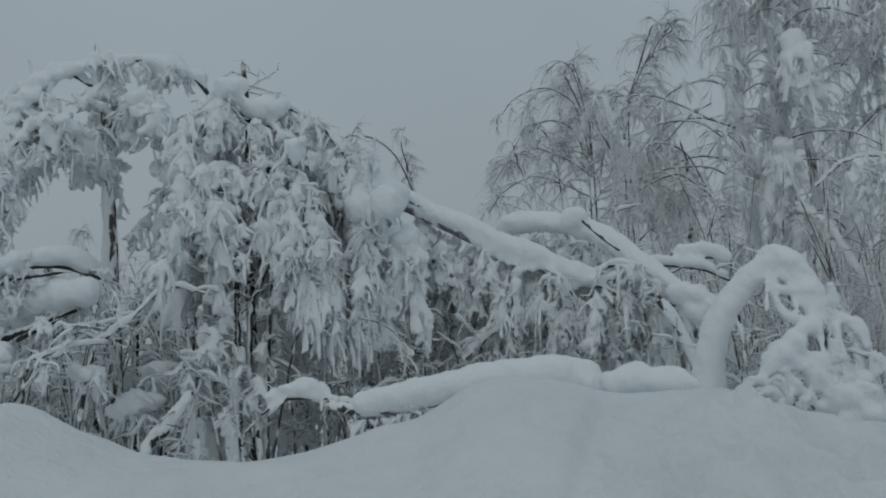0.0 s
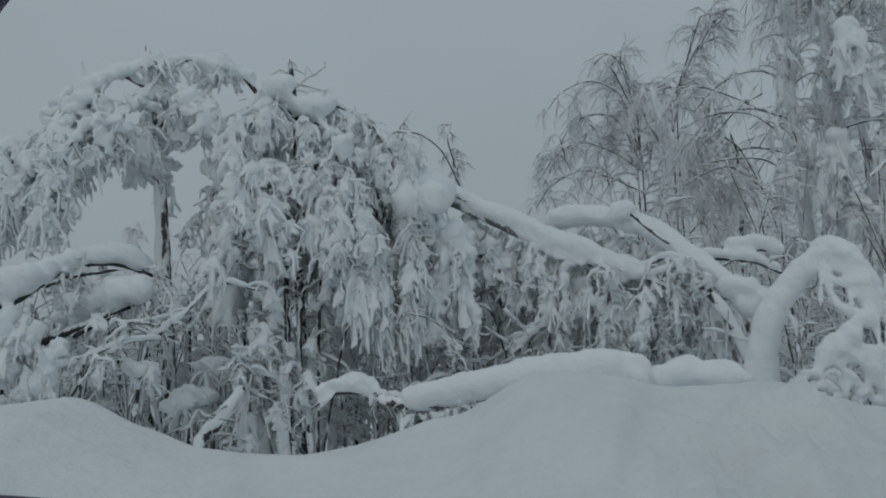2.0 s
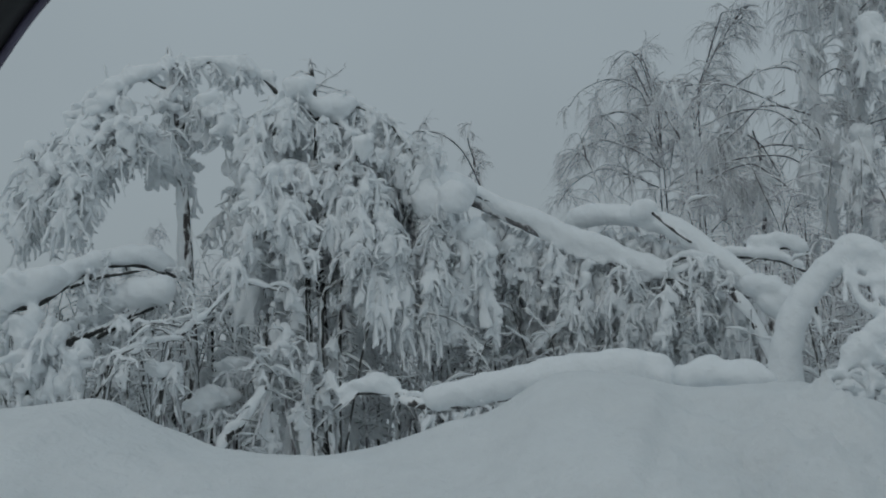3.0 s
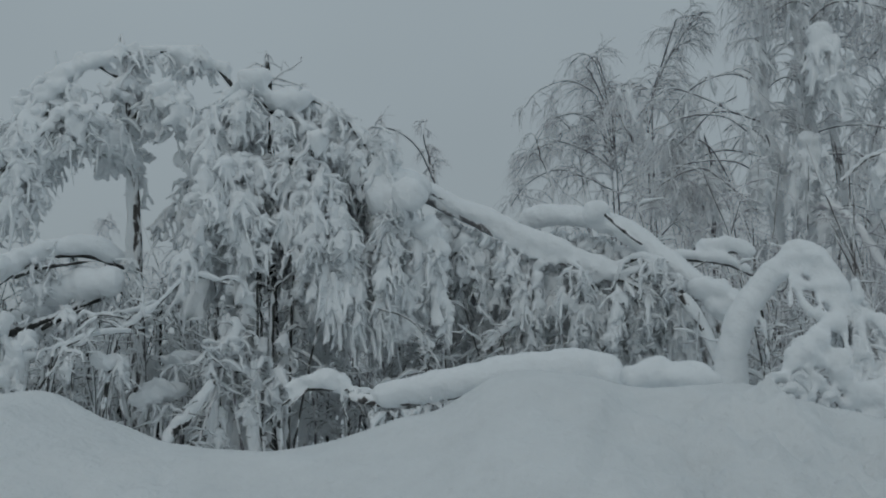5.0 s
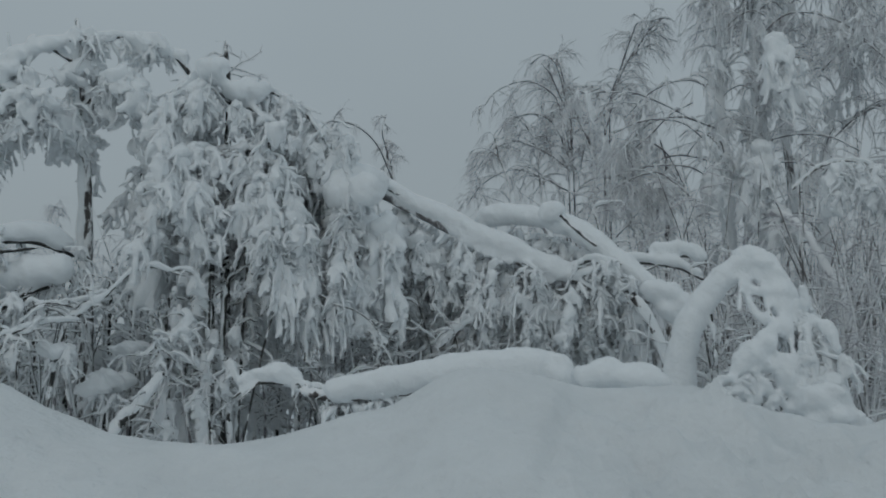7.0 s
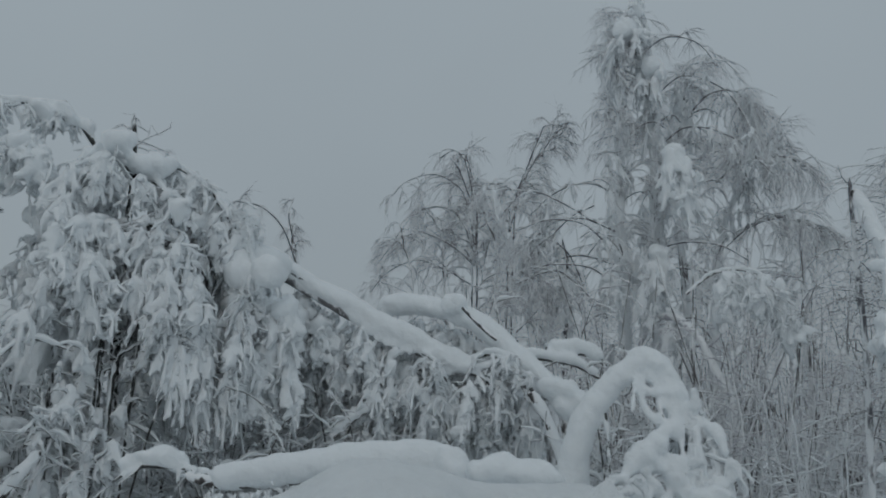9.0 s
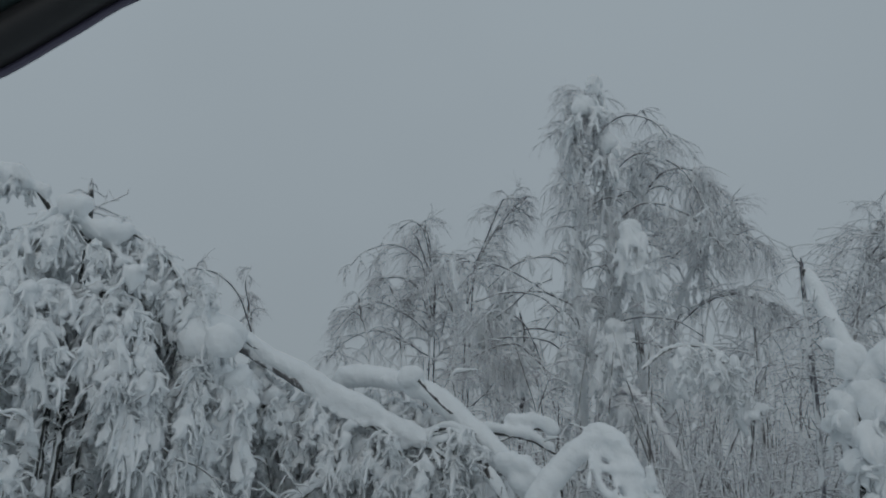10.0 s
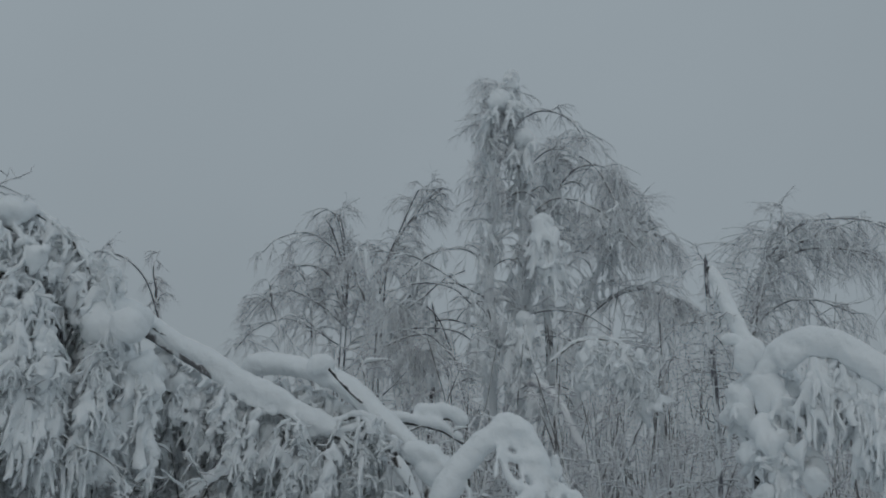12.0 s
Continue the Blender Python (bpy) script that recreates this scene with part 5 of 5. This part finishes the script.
def hollow():
    plain = "slim birch stem plastered with snow in the hollow"
    dark = "slim dark stem with snow on one side"
    # foot x and y, lean to the side, height, radius, bark
    stems = [(-4.19, 13.99, -0.04, 2.76, 0.05, BARK_DARK),
             (-3.30, 12.58, -0.03, 2.33, 0.05, BARK_DARK),
             (-3.26, 13.41, -0.06, 3.49, 0.07, BARK_PALE),
             (-2.90, 12.88, 0.11, 3.56, 0.08, BARK_PALE),
             (-2.74, 12.61, 0.00, 3.29, 0.05, BARK_DARK),
             (-2.43, 12.77, 0.15, 3.38, 0.04, BARK_DARK),
             (-4.11, 14.43, -0.15, 3.22, 0.05, BARK_PALE),
             (-4.81, 14.74, 0.08, 3.01, 0.05, BARK_DARK),
             (-2.55, 14.78, -0.01, 2.76, 0.05, BARK_PALE),
             (-2.29, 15.33, 0.13, 2.60, 0.04, BARK_DARK),
             (-2.00, 15.87, -0.04, 2.82, 0.05, BARK_PALE),
             (-4.97, 13.62, -0.09, 2.76, 0.05, BARK_DARK),
             (-5.54, 13.94, -0.09, 2.64, 0.05, BARK_DARK),
             (-6.10, 13.70, 0.03, 2.80, 0.06, BARK_DARK),
             (-6.51, 13.52, -0.10, 2.64, 0.06, BARK_DARK),
             (-1.26, 15.95, -0.12, 2.80, 0.05, BARK_PALE),
             (-0.24, 16.00, 0.14, 2.95, 0.06, BARK_PALE),
             (-3.22, 12.05, 0.05, 1.9, 0.06, BARK_PALE),
             (-3.02, 12.35, -0.08, 2.3, 0.075, BARK_PALE),
             (-2.70, 12.1, 0.04, 1.7, 0.065, BARK_PALE),
             (0.72, 16.98, 0.04, 3.21, 0.06, BARK_PALE),
             (1.98, 16.88, 0.26, 3.24, 0.07, BARK_PALE)]
    for k, (x, y, lean, high, r, bark) in enumerate(stems):
        young_birch(100 + k, [(x, y, 0), (x + lean * 0.3, y + 0.05, high * 0.5), (x + lean, y, high)], r * (1.35 if bark is BARK_PALE else 1.0), bark, dark if bark is BARK_DARK else plain, 0.0, 14, 5)
    for k, (pts, r, deep, label) in enumerate((([(-3.77, 11.35, 0.58), (-3.58, 11.44, 0.77), (-3.40, 11.52, 0.97), (-3.26, 11.61, 1.18), (-3.10, 11.72, 1.45)], 0.075, 0.075, "leaning trunk with snow lying on its upper side"),
                                               ([(-4.52, 11.33, 1.43), (-4.24, 11.44, 1.86), (-4.06, 11.5, 2.13), (-3.81, 11.59, 2.34), (-3.43, 11.81, 2.72), (-2.94, 12.05, 2.63)], 0.028, 0.065, "arching stem with a ridge of snow"),
                                               ([(-4.96, 10.93, 1.39), (-4.81, 10.99, 1.68), (-4.65, 11.06, 1.89), (-4.33, 11.3, 2.03), (-4.02, 11.52, 2.04)], 0.02, 0.06, "thin hooped stem coated with snow"),
                                               ([(-2.45, 12.56, 1.85), (-1.85, 12.66, 2.39), (-1.1, 12.65, 2.29), (-0.73, 12.68, 2.13), (-0.41, 12.69, 1.75)], 0.014, 0.03, "thin hooped stem dusted with snow"),
                                               ([(-2.48, 12.15, 1.07), (-2.72, 12.1, 1.36), (-2.92, 12.05, 1.55), (-3.26, 11.96, 1.63)], 0.025, 0.07, "forked stem with snow in its crook"),
                                               ([(-2.35, 12.38, 0.69), (-2.5, 12.35, 1.34), (-2.62, 12.32, 1.71)], 0.04, 0.12, "short broken stem under a cap of snow"),
                                               ([(-4.73, 11.35, 1.77), (-4.68, 11.38, 2.08), (-4.47, 11.46, 2.24), (-4.26, 11.65, 2.24)], 0.02, 0.05, "thin hooped stem coated with snow"),
                                               ([(-2.61, 12.63, 1.71), (-2.57, 12.64, 2.3), (-2.45, 12.66, 2.75), (-2.34, 12.69, 3.09)], 0.035, 0.0, "dark forked stem below the crown"),
                                               ([(-2.76, 12.5, 0.62), (-2.75, 12.5, 1.71), (-2.75, 12.5, 2.6), (-2.74, 12.61, 3.37)], 0.035, 0.0, "dark upright stem below the crown"))):
        young_birch(140 + k, pts, r, BARK_DARK, label, deep, 1 if r > 0.07 else 6 if deep > 0.05 else 4, 2 if 0.05 < deep < 0.15 and r < 0.07 else 0, 0.3)

    # snow pillows lying on brush and stubs between the stems
    rng = np.random.default_rng(171)
    for c, size, flat in (((-4.24, 11.44, 1.7), 0.20, 0.8), ((-3.95, 12.28, 1.28), 0.26, 0.7),
                          ((-3.0, 11.93, 1.92), 0.16, 0.5), ((-3.69, 12.46, 1.74), 0.18, 0.8), 
                          ((-5.46, 12.02, 2.37), 0.24, 0.6), ((-2.51, 13.98, 2.28), 0.22, 0.6), ((-1.73, 14.09, 2.18), 0.20, 0.9), ((-1.36, 14.54, 2.27), 0.22, 0.6)):
        ob = thing("snow_pillow", c, "pillow of snow lying on bent twigs", "snow", "snow pillows on the brush")
        g, twigs, snow = Geo(), Geo(), Geo()
        c = np.array(c)
        pillows(rng, g, c + rng.normal(0, 0.55, (7, 3)) * size * (1, 0.6, 0.3), rng.uniform(0.35, 0.65, 7) * size, flat, 0.25)
        hang_clumps(rng, ob, c + rng.normal(0, 0.6, (4, 3)) * size * (1, 1, 0.2), 0.4, 0.7, blob=0.4)
        g.melt("pillow", SNOW, ob, 0.03)
        st = c + rng.uniform(-0.8, 0.8, (14, 3)) * size * (1, 1, 0.2) - (0, 0, size * flat * 0.6)
        b = fingers(rng, twigs, snow, st, around(rng, 14, -2.0, -0.2), rng.uniform(0.12, 0.5, 14), rng.uniform(0.015, 0.035, 14), 0.2)
        prop = grow(rng, np.repeat(c[None], 2, 0), np.array([(0.1, 0.2, -1.0), (-0.15, 0.1, -1.0)]), np.full(2, max(0.3, c[2] - float(ground_z(c[0], c[1])) + 0.15)), 8, 0.0, 0.05)
        twigs.add(*tubes(prop, np.full((2, 8), 0.02), 5))
        finish(ob, twigs, snow)


def sapling(seed, height, lean, label):
    rng = np.random.default_rng(seed)
    s = thing("sapling", (0, 0, 0), label, "sapling", "saplings in the hollow")
    g, twigs, snow = Geo(), Geo(), Geo()
    p = spline([(0, 0, 0), (lean * 0.2, 0.02, height * 0.3), (lean * 0.5, -0.05, height * 0.65), (lean, 0.05, height)], 22)
    wood(g, p, 0.022, 0.008, 6, rng)
    g.build("trunk", TWIG_DARK, s)
    st, t, x, _ = pick(rng, p[None], 14, 0.25, 1.0)
    b = fingers(rng, twigs, snow, st, around(rng, 14, 0.0, 0.8), rng.uniform(0.25, 0.7, 14), rng.uniform(0.016, 0.034, 14), 0.08, 7, sides=4)
    st, t, x, _ = pick(rng, b, 30, 0.2, 1.0)
    fingers(rng, twigs, snow, st, around(rng, 30, -0.8, 0.3), rng.uniform(0.15, 0.45, 30), rng.uniform(0.012, 0.026, 30), 0.1, 5, sides=4)
    finish(s, twigs, snow, TWIG)
    return s


def saplings():
    rng = np.random.default_rng(51)
    kinds = [sapling(52, 2.6, 0.3, "thin snow-dusted sapling in the hollow"), sapling(53, 3.2, -0.4, "thin snow-dusted sapling in the hollow"),
             sapling(54, 2.0, 0.5, "short sapling bent under snow")]
    for k in range(76):
        x, y = (rng.uniform(-7, 6.5), rng.uniform(13, 19)) if k < 58 else (rng.uniform(-2.2, 1.2), rng.uniform(14.2, 16.5))
        m = Matrix.Translation((x, y, float(ground_z(x, y)) - 0.1)) @ Matrix.Rotation(rng.uniform(0, 6.28), 4, "Z") @ Matrix.Scale(rng.uniform(0.75, 1.25), 4)
        if k < 3:
            kinds[k].matrix_basis = m
        else:
            copy_thing(kinds[k % 3], m)


def undergrowth():
    """Bare brush under and behind the laden trees: dark westward, elsewhere paled by painted-in haze."""
    rng = np.random.default_rng(71)
    t = thing("undergrowth", (0, 16, 0), "tangle of thin dark stems with a little snow", "brush", kind="stuff")
    n = 560
    x, y = rng.uniform(-9, 14, n), rng.uniform(13.2, 19, n)
    x[:110], y[:110] = rng.uniform(-8.5, -3.6, 110), rng.uniform(12.6, 15.5, 110)
    x[110:230], y[110:230] = rng.uniform(-2.2, 4.5, 120), rng.uniform(14.3, 18, 120)
    s = np.stack([x, y, ground_z(x, y) - 0.1], -1)
    p = grow(rng, s, around(rng, n, 3, 9), rng.uniform(1.2, 3.3, n), 9, 0.0, 0.08)
    g, far, k = Geo(), Geo(), Geo()
    r = np.linspace(0.024, 0.007, 9) * rng.uniform(0.5, 1.4, (n, 1))
    # beyond this edge the paler twig colour imitates haze
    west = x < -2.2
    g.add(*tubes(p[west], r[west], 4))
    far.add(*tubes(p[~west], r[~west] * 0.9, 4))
    st, tt, xx, i = pick(rng, p, 3200, 0.15, 1.0)
    b = grow(rng, st, around(rng, 3200, -0.1, 0.9), rng.uniform(0.25, 0.9, 3200), 5, 0.06, 0.2)
    near = west[i]
    r = np.linspace(0.009, 0.004, 5) * np.ones((3200, 1))
    g.add(*tubes(b[near], r[near], 3))
    far.add(*tubes(b[~near], r[~near], 3))
    k.add(*tubes(p + np.array([-0.006, -0.012, 0.004]), np.concatenate([np.full((n, 1), 0.002), np.linspace(0.022, 0.009, 7) * rng.uniform(0.6, 1.3, (n, 7)), np.full((n, 1), 0.002)], 1), 4, 0.2, rng))
    on = rng.uniform(0, 1, 3200) < 0.8
    k.add(*tubes(b[on] + np.array([0, 0, 0.012]), np.array([0.2, 1, 1, 0.8, 0.2]) * rng.uniform(0.010, 0.024, (on.sum(), 1)), 4, 0.3, rng))
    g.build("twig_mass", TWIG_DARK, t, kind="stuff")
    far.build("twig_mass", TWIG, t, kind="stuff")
    k.build("rime_snow", SNOW, t, kind="stuff")


def thicket():
    rng = np.random.default_rng(61)
    t = thing("thicket", (0, 30, 0), "dense far birch thicket white with rime", "thicket", kind="stuff")
    n = 700
    az = np.radians(rng.uniform(-36, 52, n))
    d = rng.uniform(19, 42, n)
    x, y = d * np.sin(az), d * np.cos(az)
    s = np.stack([x, y, ground_z(x, y) - 0.2], -1)
    h = rng.uniform(2.5, 5.0, n) * (0.7 + d / 60) * np.where(az > 0.3, 1.5, 1.0)
    p = grow(rng, s, around(rng, n, 4, 9), h, 10, 0.0, 0.06)
    az = np.radians(rng.uniform(6, 54, 520))
    d = rng.uniform(17, 34, 520)
    x, y = d * np.sin(az), d * np.cos(az)
    s = np.stack([x, y, ground_z(x, y) - 0.2], -1)
    p = np.concatenate([p, grow(rng, s, around(rng, 520, 4, 12), rng.uniform(3.0, 6.2, 520) * (0.6 + d / 50), 10, 0.0, 0.06)])
    n = len(p)
    g = Geo()
    g.add(*tubes(p, np.linspace(0.036, 0.008, 10) * rng.uniform(0.5, 1.3, (n, 1)), 4))
    g.build("stem_mass", BARK_TALL, t, kind="stuff")
    st, tt, xx, _ = pick(rng, p, 8000, 0.12, 1.0)
    b = grow(rng, st, around(rng, 8000, -0.1, 1.0), rng.uniform(0.4, 1.3, 8000), 4, 0.2, 0.12)
    g = Geo()
    g.add(*tubes(b, np.linspace(0.018, 0.008, 4) * np.ones((8000, 1)), 3))
    st, tt, xx, _ = pick(rng, b, 15000, 0.2, 1.0)
    c = grow(rng, st, around(rng, 15000, -0.8, 0.5), rng.uniform(0.2, 0.8, 15000), 3, 0.35, 0.12)
    g.add(*tubes(c, np.linspace(0.012, 0.005, 3) * np.ones((15000, 1)), 3))
    g.build("twig_mass", TWIG_FINE, t, kind="stuff")


# ---- the vehicle's side window that the view goes out through ----
def band(g, line, wide, y0, y1):
    """A strip that follows line (x, z), reaching wide outwards, between the depths y0 and y1."""
    p = spline([(x, 0, z) for x, z in line], 60)
    t = unit(np.gradient(p, axis=0))
    out = np.stack([-t[:, 2], np.zeros(60), t[:, 0]], -1)
    a, b = p, p + out * wide
    ring = [a + (0, y0, 0), b + (0, y0, 0), b + (0, y1, 0), a + (0, y1, 0)]
    v = np.stack(ring, 1)
    i = np.arange(240).reshape(60, 4)
    j = np.roll(i, -1, axis=1)
    g.add(v, np.stack([i[:-1], j[:-1], j[1:], i[1:]], -1))


def vehicle_door():
    door = thing("vehicle_door", (0.2, 0.72, 0.0), "dark vehicle door with a black-sealed side window", "door")
    top = [(-0.62, 1.50), (-0.50, 1.68), (-0.455, 1.785), (-0.411, 1.858), (-0.372, 1.91), (-0.34, 1.934), (-0.295, 1.938), (-0.255, 1.936), (-0.23, 1.944), (-0.18, 1.988), (-0.13, 2.03), (0.0, 2.105), (0.3, 2.2), (0.7, 2.32), (1.1, 2.36)]
    sill = [(1.1, 1.43), (0.6, 1.443), (0.1, 1.462), (-0.28, 1.485), (-0.34, 1.495), (-0.45, 1.503), (-0.62, 1.50)]
    post = [(1.1, 2.36), (1.14, 1.9), (1.1, 1.44)]
    holder = door
    # the last, thinnest band is added only to draw the violet light fringe
    for name, wide, off, y0, y1, mat in (("window_frame", 0.12, 0.03, 0.69, 0.74, LINER), ("seal", 0.022, 0.004, 0.695, 0.735, RUBBER), ("edge_fringe", 0.004, 0.0, 0.727, 0.734, FRINGE)):
        g = Geo()
        for line in (top, sill, post):
            n = np.array(line)
            t = unit(np.gradient(n, axis=0))
            band(g, n + np.stack([-t[:, 1], t[:, 0]], -1) * off, wide, y0, y1)
        made = g.build(name, mat, holder)
        holder = made if name == "window_frame" else holder
    g = Geo()
    band(g, [(1.2, 1.33), (0.2, 1.36), (-0.7, 1.40)], 1.38, 0.69, 0.75)
    g.build("door_panel", LINER, door)


arched_birch()
pole_birch()
fallen_birch()
bowed_birch()
low_birch()
snow_arch()
bank_log()
tall_birches()
far_tree()
right_side()
hooped_trunk()
left_side()
hollow()
saplings()
undergrowth()
thicket()
vehicle_door()
